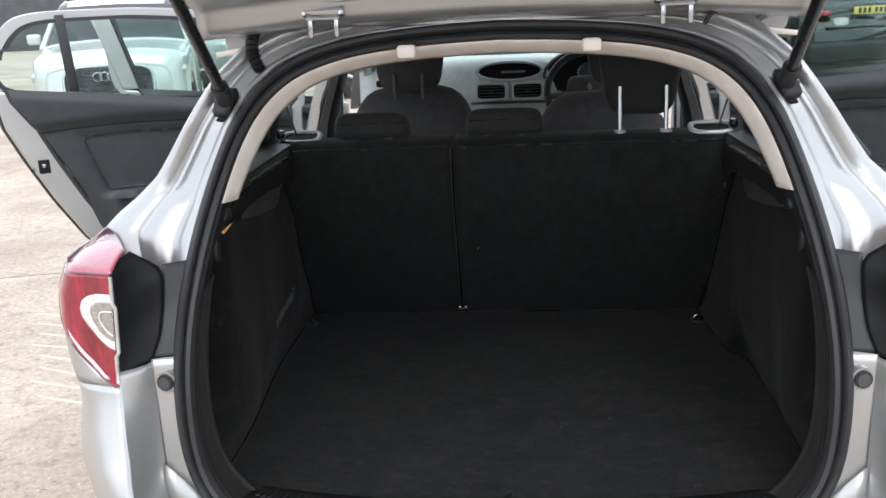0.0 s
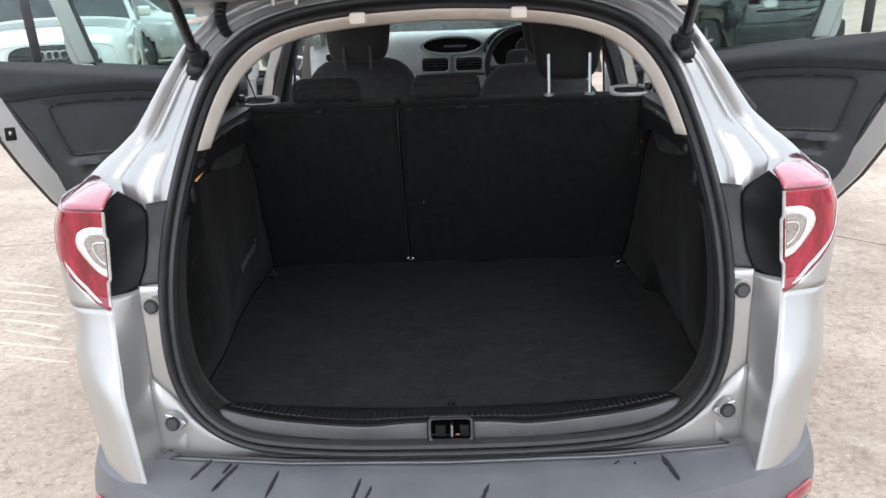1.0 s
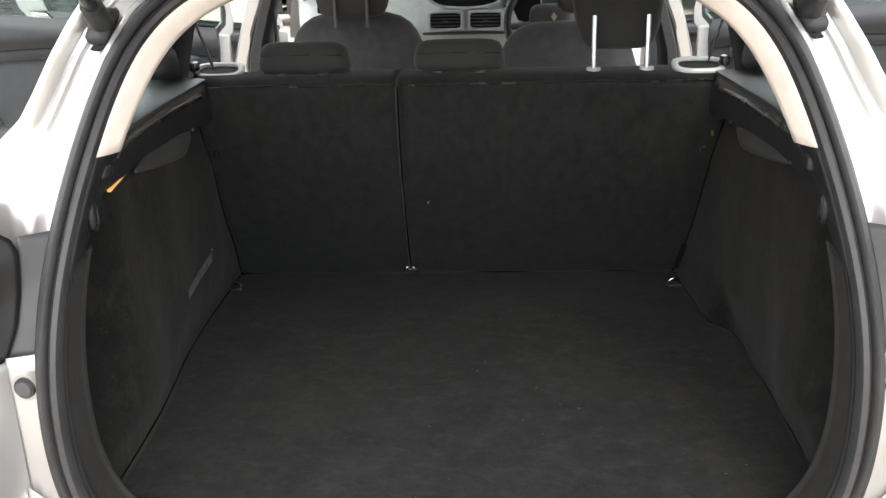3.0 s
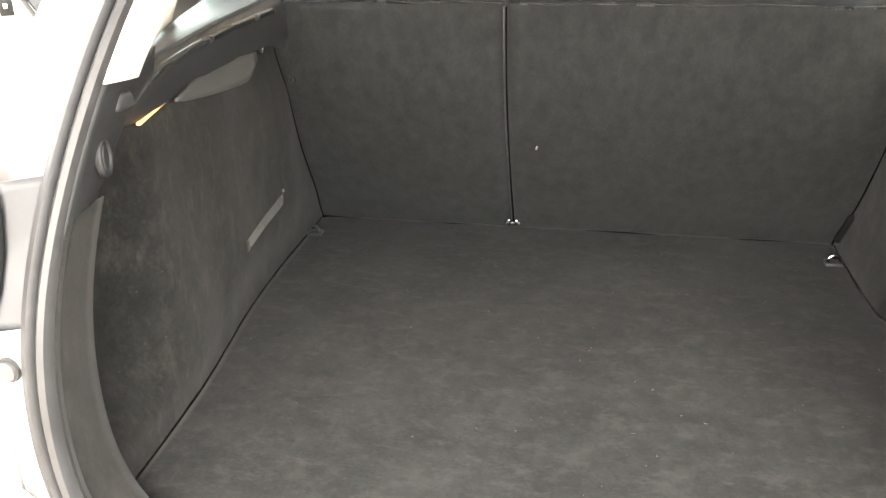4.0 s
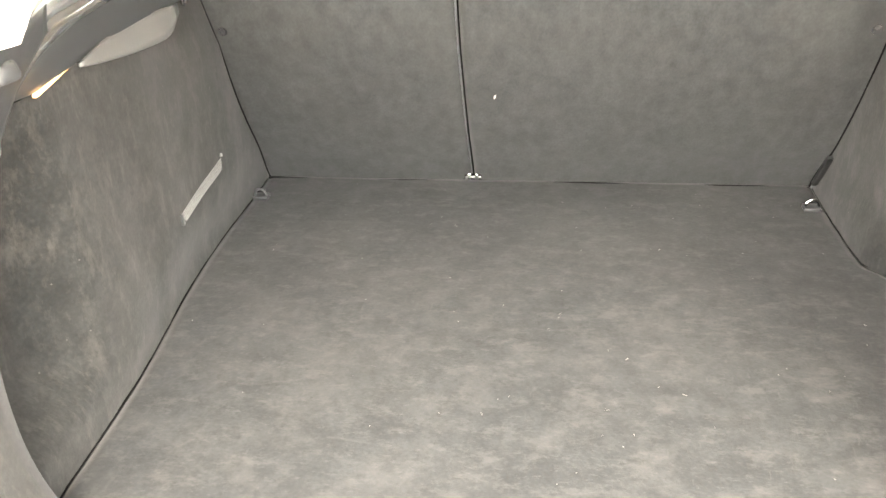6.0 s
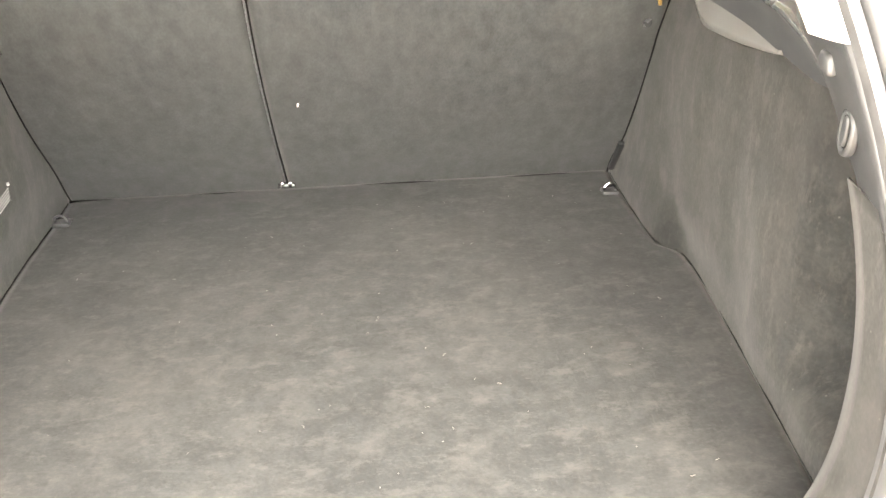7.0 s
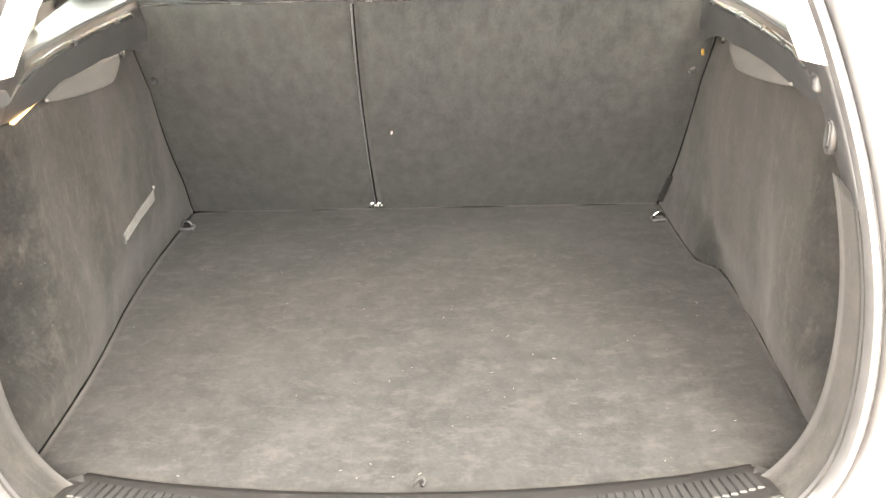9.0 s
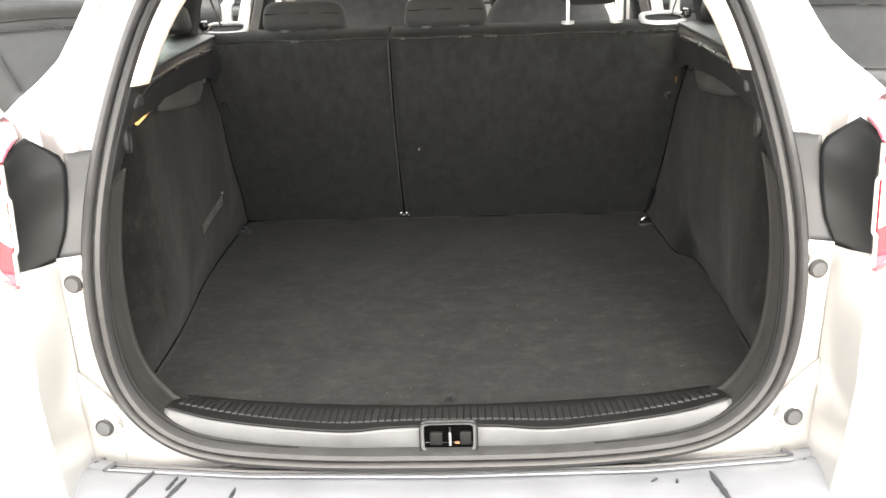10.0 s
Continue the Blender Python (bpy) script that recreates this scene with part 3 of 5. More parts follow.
bump = bumper()
random.seed(5)
for x, y, l, a, w in ((-.530, -.116, .080, 18, .010), (-.473, -.140, .098, 20, .011), (-.477, -.108, .040, 14, .008), (-.372, -.152, .085, 8, .009), (-.194, -.168, .076, 11, .010), (-.168, -.177, .042, 15, .009),
                      (.072, -.184, .068, 20, .013), (.463, -.138, .090, -11, .013), (.358, -.104, .014, 50, .008), (.395, -.112, .010, 10, .005), (-.600, -.07, .030, 30, .012), (.600, -.055, .026, -30, .014), (.625, -.085, .018, -40, .012), (-.625, -.05, .022, 40, .012), (.21, -.215, .022, 5, .007)):
    n = 10
    z0 = table([(0, .462), (.35, .468), (.60, .487)], abs(x))
    rows = []
    for k in range(n + 1):
        u = k / n - .5
        ww = w * (1 - abs(2 * u) ** 5) * (.55 + .5 * random.random()) + .0005
        c = Vector((x - u * l * math.sin(radians(a)), y - u * l * math.cos(radians(a)), 0))
        rows.append([Vector((c.x + e * ww / 2, c.y, z0 + .0045 - (-.05 - c.y) * (.012 + .025 * max(0, 1 - abs(c.x) / .7)) / (.19) + .006 * math.sin(math.pi * min(1, (-.05 - c.y) / .19)) + h)) for e, h in ((-1, -.003), (-.6, .0), (.6, .0), (1, -.003))])
    part("scuff", sheet(rows), SCUFF, bump, "dark wet scuff mark")

# Loading sill: grey face, ribbed grip strip, lock.
sill_edge = [(-.510, -.006, .569), (-.42, -.025, .554), (-.30, -.040, .544), (-.18, -.048, .538), (-.10, -.041, .540), (0, -.039, .541), (.10, -.041, .540), (.18, -.048, .538), (.30, -.040, .544), (.42, -.025, .554), (.510, -.006, .569)]
edge_pts = [Vector(p) for p in curve(sill_edge, 80)]
rows = []
for u in (0, .08, .5, .9, 1):
    row = []
    for p in edge_pts:
        zb = table([(0, .490), (.3, .496), (.46, .520), (.53, .552)], abs(p.x))
        q = Vector((p.x, -.044 + .02 * (abs(p.x) / .53) ** 2, zb))
        row.append(q.lerp(p, u) + Vector((0, -.006 * math.sin(math.pi * u), 0)))
    rows.append(row)
sill = part("sill_trim", sheet(rows), GREYPL, car, "grey plastic loading sill face", thick=.004)
def carpet_front(x):
    """Where the boot carpet begins behind the grip strip."""
    return .060 + .20 * x * x


def strip_point(p, u):
    """A point of the grip strip, from the sill's edge (0) to the carpet (1)."""
    q = Vector((p.x, carpet_front(p.x) + .006, .5225 + .03 * max(0, abs(p.x) - .40)))
    return p.lerp(q, u) + Vector((0, 0, .005 * math.sin(math.pi * min(1, u * 1.15)) + .0025 * math.exp(-(u / .05) ** 2)))


part("sill_grip_strip", sheet([[strip_point(p, u) for p in edge_pts] for u in (0, .04, .1, .3, .5, .7, .9, 1)]), MATT, sill, "black ribbed grip strip", thick=.004)
rib = bmesh.new()
rib_half = .0046
rib_plan = [(-rib_half, -.029), (rib_half, -.029), (rib_half, .029), (-rib_half, .029)]
low_ = [rib.verts.new((x * 1.15, y * 1.04, -.0016)) for x, y in rib_plan]
up_ = [rib.verts.new((x, y, .0016)) for x, y in rib_plan]
rib.faces.new(up_)
for k in range(4):
    rib.faces.new([low_[k], low_[(k + 1) % 4], up_[(k + 1) % 4], up_[k]])
rib_me = bpy.data.meshes.new("rib")
rib.to_mesh(rib_me)
rib.free()
rib_me.materials.append(STRIP)
for k in range(77):
    x = -.490 + k * .980 / 76
    f = (x + .510) / 1.02 * 80
    e = edge_pts[int(f)].lerp(edge_pts[min(80, int(f) + 1)], f - int(f))
    a, b = strip_point(e, .22), strip_point(e, .74)
    c = strip_point(e, .48)
    ob = new("rib", rib_me)
    ob.parent = sill
    ob.matrix_basis = pose(x, c.y, c.z + .0012, math.degrees(math.atan2(b.z - a.z, b.y - a.y)), 0, 0)
part("grip_end", rbox((-.508, .078, .540), (.026, .026, .010), .004, pose(0, 0, 0, 0, 0, 30)), STRIP, sill)
part("grip_end", rbox((.512, .078, .540), (.026, .026, .010), .004, pose(0, 0, 0, 0, 0, -30)), STRIP, sill)

lockp = pose(.005, -.052, .529, -4, 0, 0)
lock = part("tailgate_lock", frame_plate(oval(.098, .060, 9), oval(.087, .049, 9), .010, lockp), GREYPL, car, "tailgate striker in a grey recessed surround", bevel=.002)
# near-black plate puts the recess's deep shade into its colour
part("recess", plate(oval(.092, .054, 9), .004, pose(.005, -.0465, .529, -4)), GAP_SHADE, lock)
part("lock_outline", tube([lockp @ Vector((x, -.007, z)) for x, z in oval(.101, .061, 8, 40)], .0012, 6, closed=True), MATT, lock)
for x, w in ((-.022, .022), (.030, .020)):
    part("lock_block", rbox((.005 + x, -.052, .526), (w, .006, .026), .002), MATT, lock)
part("striker", tube([(.008, -.046, .512), (.008, -.057, .516), (.008, -.057, .541), (.008, -.046, .545)], .0034, 8), CHROME, lock, "steel striker loop")
part("rust_spot", rbox((.020, -.0565, .519), (.009, .002, .005), .001), mat("rust", (.14, .075, .035), .9, 0, .3, 80, 500, .4), lock, "rusty patch")

def pad(c, w, h, d, m=None, e=3.0, taper=.12, n=30, p=4.0, r=.35):
    """A stuffed cushion, rounded on all sides."""
    rows = []
    for k in range(19):
        v = math.sin((-1 + 2 * k / 18) * math.pi / 2)
        sc = max(.02, (1 - abs(v) ** p) ** r)
        zz = v * h / 2
        row = []
        for q in range(n):
            a = math.tau * q / n
            ca, sa = math.cos(a), math.sin(a)
            x = w / 2 * math.copysign(abs(ca) ** (2 / e), ca) * (sc ** .5) * (1 + taper * v)
            y = d / 2 * math.copysign(abs(sa) ** (2 / e), sa) * sc
            row.append(Vector((x, y, zz)))
        rows.append(row)
    bm = caps(sheet(rows, close_u=True))
    if m is not None:
        bmesh.ops.transform(bm, matrix=m, verts=bm.verts)
    bmesh.ops.translate(bm, vec=c, verts=bm.verts)
    return bm


# ---- boot ----
def floor_z(y):
    """The boot floor rises gently towards the seats in the car's own frame, level on the ground."""
    return .517 + .024 * y


def floor_left(y):
    return table([(0.0, -.575), (.08, -.603), (.16, -.616), (.29, -.617), (.40, -.620), (.48, -.626), (.56, -.634), (.64, -.642), (.72, -.648), (.80, -.651), (.92, -.652), (1.06, -.648), (1.3, -.648)], y)


def floor_right(y):
    return table([(0.0, .600), (.08, .628), (.18, .639), (.40, .650), (.64, .663), (.74, .664), (.80, .660), (.822, .645), (.84, .622), (.90, .616), (1.02, .611), (1.3, .611)], y)


def soft(v):
    v = max(0.0, min(1.0, v))
    return v * v * (3 - 2 * v)


def wall_x(s, y, z):
    """Where the side trim stands at a depth and height."""
    v = max(0, (z - floor_z(y)) / .48)
    if s < 0:
        base, out = floor_left(y), -.024 * soft((z - .55) / .13) * soft((y - .40) / .25) * (1 - .55 * soft((y - .92) / .16))
    else:
        high = table([(0, .600), (.08, .628), (.18, .639), (.40, .650), (.55, .652), (.70, .647), (.85, .636), (1.0, .626), (1.3, .618)], y)
        low = floor_right(y)
        base, out = low + (high - low) * soft((z - floor_z(y) - .015) / .11), -.010 * soft((z - .60) / .25) * soft((y - .30) / .25) * (1 - soft((y - .72) / .20))
    g, up = soft((y - .25) / .10), soft((v - .12) / .16)
    out += .085 * (1 - g) * up * (1 - .4 * max(0, (v - .75) / .25))
    out -= .012 * math.exp(-((y - .42) / .075) ** 2) * math.exp(-((v - .35) / .35) ** 2) * soft(v / .12)
    out += .014 * max(0, min(1, (v - .80) / .2)) * max(0, min(1, (y - .62) / .16))
    return base + s * out


rows = []
for k in range(61):
    row = []
    for j in range(81):
        y = 1.205 * k / 60
        l, r = floor_left(max(y, .16)) + .003, floor_right(max(y, .16)) - .003
        x = l + (r - l) * j / 80
        front = carpet_front(x)
        y = front + (1.205 - front) * k / 60
        l, r = floor_left(y) + .003, floor_right(y) - .003
        x = l + (r - l) * j / 80
        lint = .0012 * noise.noise((x * 9, y * 9, 3)) + .0008 * noise.noise((x * 31, y * 31, 8))
        row.append(Vector((x, y, floor_z(y) - .006 - .004 * (1 if j in (0, 80) or k == 0 else 0) + lint)))
    rows.append(row)
part("boot_floor", sheet(rows), CARPET, car, "worn black carpeted boot floor", thick=.012)
# near-black tubes draw the shadow line along the floor's side and back edges
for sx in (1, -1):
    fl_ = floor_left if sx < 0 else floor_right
    part("floor_edge_shade", tube([(fl_(y) - sx * .002, y, floor_z(y) + .0005) for y in np.linspace(.10, 1.18, 50)], .0024 if sx < 0 else .0018, 6), GAP_SHADE, car, "dark gap along the boot floor")
part("floor_back_shade", tube([(x, 1.191, floor_z(1.191) - .0022 + .0015 * math.sin(x * 17)) for x in np.linspace(-.645, .606, 50)], lambda u: .0026 + .0008 * math.cos(u * 9), 6), GAP_SHADE, car, "dark gap behind the boot floor")
part("floor_pull", tube([Vector(q) + Vector((-.001, .020, -.058)) for q in curve([(-.002, .062, .582), (.002, .064, .590), (.010, .068, .592), (.015, .066, .586), (.011, .060, .583)], 14)], .0028, 6), MATT, car, "small black floor loop")


def side_wall(s):
    """Felt-covered side trim with a soft bulge and a pocket towards the opening."""
    rows = []
    for k in range(57):
        t = k / 56
        row = []
        for j in range(37):
            v = j / 36
            ytop = .10 + 1.10 * t
            ztop = table([(.10, 1.00), (.18, 1.005), (.25, 1.025), (.31, 1.032), (.42, 1.036), (.60, 1.020), (.72, 1.010), (.78, 1.050), (.88, 1.062), (1.2, 1.085)], ytop)
            z = .505 + (ztop - .505) * v
            y0 = rake(z) + .085
            y = y0 + (1.20 - y0) * t
            rough = .0012 * noise.noise((y * 7, z * 7, 5.0 * s)) + .0012 * noise.noise((y * 22, z * 14, 9.0 * s))
            row.append(Vector((wall_x(s, y, z) + s * rough, y, z)))
        rows.append(row)
    return part("boot_side_trim", sheet(rows), FELT, car, "black felt-covered boot side trim", thick=.006)


walls = {s: side_wall(s) for s in (1, -1)}
for k in range(5):
    u = k / 4
    ends = [(.880 - .006 * u, .720 - .021 * u), (.765 + .004 * u, .712 - .019 * u), (.652 + .016 * u, .704 - .018 * u)]
    part("elastic_cord", tube([(wall_x(-1, y, z) + .0055, y, z) for y, z in ends], .0008, 5), WHITE, walls[-1], "pale elastic cord")
part("cord_anchor", rbox((wall_x(-1, .884, .726) + .005, .884, .726), (.004, .006, .006), .001), WHITE, walls[-1])
part("cord_anchor", rbox((wall_x(-1, .655, .694) + .005, .655, .694), (.004, .010, .022), .002), PLASTIC, walls[-1])


LIP = [(.20, 1.050), (.28, 1.060), (.331, 1.080), (.397, 1.098), (.51, 1.107), (.66, 1.113), (.85, 1.114), (.90, 1.102), (.925, 1.080), (.94, 1.05)]
LOW = [(.20, 1.040), (.28, 1.034), (.33, 1.028), (.43, 1.036), (.54, 1.046), (.68, 1.048), (.74, 1.044), (.80, 1.046), (.86, 1.044), (.94, 1.02)]


def upper_trim(s):
    """One moulding: side ledge, rounded load-cover lip, upright face and pocket."""
    rows = []
    for k in range(61):
        y = .215 + .73 * k / 60
        zl, zb = table(LIP, y), table(LOW, y)
        zo = table([(.20, 1.100), (.30, 1.118), (.42, 1.132), (.60, 1.140), (.93, 1.152)], y)
        zi = table([(.20, 1.074), (.28, 1.082), (.331, 1.098), (.40, 1.117), (.60, 1.130), (.84, 1.139), (.93, 1.142)], y)
        xo = table([(.20, .590), (.30, .600), (.34, .606), (.45, .626), (.58, .655), (.85, .71), (.95, .74)], y)
        xi = table([(.20, .588), (.30, .598), (.34, .603), (.40, .611), (.95, .614)], y)
        cps = [(xi + .012, zi - .003), (xi + .004, zi - .003), (xi, zi - .004), (.600, (zi * .4 + zl * .6)), (.5985, zl - .004), (.607, zl - .45 * (zl - zb)), (.613, zl - .8 * (zl - zb)), (.616, zb)]
        rows.append([Vector((s * x, y, z)) for x, z in evened(cps, 36, 1)])
    r = part("load_cover_moulding", sheet(eased(rows, 4, 0)), MOULD, car, "satin black load-cover ledge and lip moulding", smooth=60)
    part("cover_lip", tube([(s * (.6005 + .010 * max(0, (y - .84) / .06) ** 2 * (y > .84)), y, table(LIP, y) - .001) for y in np.linspace(.30, .905, 60)], lambda u: .0068 * min(1, 8 * u + .25, 8 * (1 - u) + .3), 12), SATIN, r, "rounded load-cover lip")
    part("lip_groove", tube([(s * .6035, y, table(LIP, y) + .0075) for y in np.linspace(.36, .86, 50)], .0013, 6), MATT, r, "dark groove above the lip")
    ledge = []
    for k in range(41):
        y = .230 + .700 * k / 40
        zi = table([(.20, 1.074), (.28, 1.082), (.331, 1.098), (.40, 1.117), (.60, 1.130), (.84, 1.139), (.93, 1.142)], y)
        zo = table([(.20, 1.095), (.30, 1.108), (.42, 1.126), (.60, 1.138), (.93, 1.148)], y)
        xo = table([(.20, .592), (.30, .602), (.34, .610), (.45, .632), (.58, .660), (.85, .715), (.95, .745)], y)
        a, b = Vector((s * .6075, y, zi)), Vector((s * xo, y, zo))
        ledge.append([a + Vector((0, 0, -.006)), a, a.lerp(b, .12) + Vector((0, 0, .0015)), a.lerp(b, .5), b])
    part("side_ledge", sheet(ledge), LEDGE_LIT, r, "flat dark grey side ledge with a crisp edge", smooth=25, thick=.003)
    edge = [(.600, .420, 1.098), (.600, .340, 1.080), (.598, .290, 1.062), (.596, .245, 1.040), (.596, .218, 1.014)]
    part("trim_edge", tube([(s * x, y, z) for x, y, z in curve(edge, 40)], lambda u: .0062 - .0025 * u, 10), MOULD, r, "rounded edge of the pillar trim")
    part("trim_backing", rbox((s * .652, .64, 1.06), (.006, .66, .12), .002), PLASTIC, r)
    # smooth grey pocket wedge below the face
    rows = []
    for k in range(21):
        u = k / 20
        y = .430 + .336 * u
        zt = table(LOW, y) + .004
        zb = table([(.43, 1.035), (.46, 1.029), (.58, 1.013), (.70, 1.003), (.735, 1.004), (.766, 1.035)], y)
        rows.append([Vector((s * ((.604 if s < 0 else .616) + .014 * math.sin(math.pi * .5 * v) * min(1, u * 3) * min(1, (1 - u) * 6)), y, zb + (zt - zb) * v)) for v in (0, .2, .4, .6, .8, 1)])
    part("pocket_face", sheet(eased(rows, 3, 0)), POCKET, r, "smooth grey pocket face", thick=.003)
    part("trim_hook", frame_plate(oval(.016, .034, 2.4), oval(.009, .024, 2.4), .007, pose(s * .622, .832, 1.048, 0, 0, 80)), SATIN, r, "small black bag hook", bevel=.002)
    # fixing lug and ring in the pillar trim
    part("fixing_lug", pad((s * .562, .214, 1.091), .036, .024, .016, pose(0, 0, 0, 0, 0, 80), 3, -.2), PLASTIC, r, "moulded black lug")
    m = pose(s * .572, .166, 1.030, 0, 0, s * 78)
    part("fixing_ring", frame_plate(oval(.044, .052, 2.2), oval(.028, .036, 2.2), .010, m), PLASTIC, r, "round black fixing ring", bevel=.003)
    part("fixing_well", plate(oval(.030, .038, 2.2), .003, m), MATT, r)
    part("fixing_tab", plate(oval(.017, .034, 2.6), .010, m @ pose(.004, 0, 0)), PLASTIC, r, "upright tab in the ring", bevel=.002)
    return r


for s in (1, -1):
    upper_trim(s)
part("boot_lamp", rbox((-.6185, .384, 1.0315), (.007, .108, .0050), .002, pose(0, 0, 0, 6, 0, 4)), LAMPGLOW, car, "small lit warm orange boot lamp lens")

# Seat backs seen from the boot: two carpeted panels with a split.
BACK = [(1.212, .530), (1.168, .60), (1.105, .69), (1.038, .80), (.983, .91), (.950, 1.02), (.938, 1.09), (.937, 1.114), (.948, 1.130), (.985, 1.138), (1.06, 1.138), (1.12, 1.125)]


def seat_back(x0, x1, name, label):
    prof = curve(BACK, 44)
    rows = []
    n = max(12, int((x1 - x0) * 60))
    for j in range(n + 1):
        x = x0 + (x1 - x0) * j / n
        e = min(1, min(x - x0, x1 - x) / .012)
        rows.append([Vector((x, y + .010 * (1 - math.sqrt(max(0, 1 - (1 - e) ** 2))) + .0015 * noise.noise((x * 6, z * 6, 1)), z)) for y, z in prof])
    bm = sheet(rows)
    return part(name, bm, SEATPANEL, car, label, thick=.010)


seat_l = seat_back(-.652, -.1515, "rear_seat_back", "black carpeted narrow rear seat back")
seat_r = seat_back(-.1445, .640, "rear_seat_back", "black carpeted wide rear seat back")
part("split_trim", tube([(-.1508, y + .002, z) for y, z in curve(BACK[:8], 30)], lambda u: .0008 + .0016 * u, 6), GREYTRIM, seat_r, "grey piped edge of the split")
# black tube stands for the shade inside the split
part("split_shade", tube([(-.1470, y + .004, z) for y, z in curve(BACK[:8], 30)], .0017, 6), GAP_SHADE, seat_r, "dark gap between the seat backs")
for x0, x1, ob in ((-.640, -.156, seat_l), (-.138, .628, seat_r)):
    part("top_piping", tube([(x, .9385 - .006 + .0012 * math.sin(x * 40), 1.122 + .0015 * math.sin(x * 23)) for x in np.linspace(x0, x1, 40)], .0028, 6), SATIN, ob, "black piping along the top edge")
anchor = part("seat_anchor", rbox((-.148, 1.190, .558), (.040, .022, .010), .003), SATIN, car, "black and chrome seat-back catch")
part("catch_plate", rbox((-.157, 1.178, .563), (.008, .006, .014), .002), CHROME, anchor)
part("catch_plate", rbox((-.139, 1.178, .563), (.008, .006, .014), .002), CHROME, anchor)
for x, z in ((-.611, .953), (.600, .951)):
    part("seat_bolt", disc((x, .964, z), .010, .012, "y", 14, .008), SATIN, car, "black seat fixing bolt")
# shade beside the seat backs, drawn as thin black tubes
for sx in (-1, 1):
    part("side_shade", tube([(wall_x(sx, y - .006, z) - sx * .004, y - .006, z) for y, z in curve(BACK[:7], 40)], lambda u: .0022 - .0008 * u, 6), GAP_SHADE, car, "dark gap beside the seat back")
# lashing eyes in the floor corners
for s, x, y in ((-1, -.627, 1.075), (1, .582, 1.075)):
    eye = part("lashing_eye", tube([(x + .013 * math.cos(a), y, .554 + .012 * math.sin(a)) for a in [math.tau * k / 20 for k in range(20)]], .0028, 8, closed=True), CHROME if s > 0 else PLASTIC, car, "steel lashing eye in the floor corner")
    part("eye_base", rbox((x, y + .004, .546), (.036, .03, .010), .004), PLASTIC, eye)
part("corner_strap", rbox((.606, 1.128, .610), (.014, .012, .10), .004, pose(0, 0, 0, 32, 4, 0)), MATT, car, "black webbing strap in the corner")
part("yellow_tag", rbox((.612, .935, .995), (.006, .004, .014), .001, pose(0, 0, 0, -15, 0, 10)), YELLOW, car, "small yellow tag on the seat catch")
part("carpet_mark", rbox((-.084, 1.030, .803), (.004, .002, .012), .001, pose(0, 0, 0, -24, 14, 0)), mat("dull_mark", (.09, .078, .072), .8, 0, .3, 300, 900, .2), seat_r, "small white mark on the carpet")
# loose lint on the carpet
random.seed(23)
lint_bm = bmesh.new()
for k in range(60):
    x, y = random.uniform(-.55, .58), .10 + 1.0 * random.random() ** 1.3
    a, l = random.uniform(0, math.pi), random.choice((.0008, .001, .0014, .002, .0035))
    bend = random.uniform(-.4, .4)
    z = floor_z(y) + .0012
    pts = [Vector((x + l * u * math.cos(a + bend * u), y + l * u * math.sin(a + bend * u), z + .0006 * math.sin(3 * u))) for u in (-1, -.3, .3, 1)]
    tube(pts, random.uniform(.00022, .00042), 4, bm=lint_bm)
lint = tagged(part("lint", lint_bm, mat("pale_lint", (.085, .083, .078), .9, 0, .2, 300, 900, .1)), "pale bits of lint lying on the black boot carpet", "lint", kind="stuff")
lint.matrix_basis = STAND
# release grips on the seat-back corners; reflected sky is put into their pale grey
for s, c in ((-1, (-.600, 1.03, 1.150)), (1, (.580, .985, 1.150))):
    m = pose(*c, 110, 0, 0)
    g = part("release_grip", frame_plate(oval(.128, .078, 3), oval(.098, .050, 3), .012, m), PALEGRIP, car, "grey oval seat release grip", bevel=.004)
    part("grip_well", plate(oval(.100, .052, 3), .006, pose(c[0], c[1], c[2] - .004, 110)), MATT, g)
    part("belt_guide", rbox((c[0] + s * .058, c[1] - .01, c[2] + .012), (.018, .04, .024), .006), SATIN, g)


def low_headrest(x, label):
    h = part("rear_headrest", pad((x, 1.030, 1.176), .222, .082, .10, pose(0, 0, 0, -12, 0, 0), 3.5, -.05), LEATHER, car, label)
    part("seam", tube([(x - .10, .986, 1.188), (x, .982, 1.190), (x + .10, .986, 1.188)], .0015, 5), SATIN, h)
    for dx in (-.05, .05):
        part("post_collar", disc((x + dx, .985, 1.142), .014, .010), GREYTRIM, h)
    return h


low_headrest(-.382, "black low rear headrest pushed down")
low_headrest(.002, "black low rear centre headrest pushed down")
hr = part("rear_headrest", pad((.392, 1.052, 1.285), .218, .20, .085, pose(0, 0, 0, -10, 0, 0), 3.0, .16), LEATHER, car, "black rear headrest raised on chrome posts")
for x in (.328, .456):
    part("headrest_post", tube([(x, .985, 1.128), (x, .996, 1.270)], .0065, 10), CHROME, hr, "chrome post")
    part("post_collar", disc((x, .985, 1.143), .017, .012), PALEGRIP, hr, "grey collar")

# ---- cabin ----
part("headlining", sheet([[Vector((x, y, 1.452 - .05 * (x / .62) ** 2 + .012 * math.sin(y))) for x in np.linspace(-.62, .62, 13)] for y in np.linspace(.42, 2.35, 14)]), BEIGE, car, "pale beige roof lining", thick=.01)
part("roof_panel", sheet([[Vector((x, y, 1.50 - .06 * (abs(x) / .64) ** 2.5 + .02 * math.sin((y - .4) * 1.2))) for x in np.linspace(-.64, .64, 17)] for y in np.linspace(.40, 2.5, 14)]), SILVER, car, "silver roof", thick=.004)
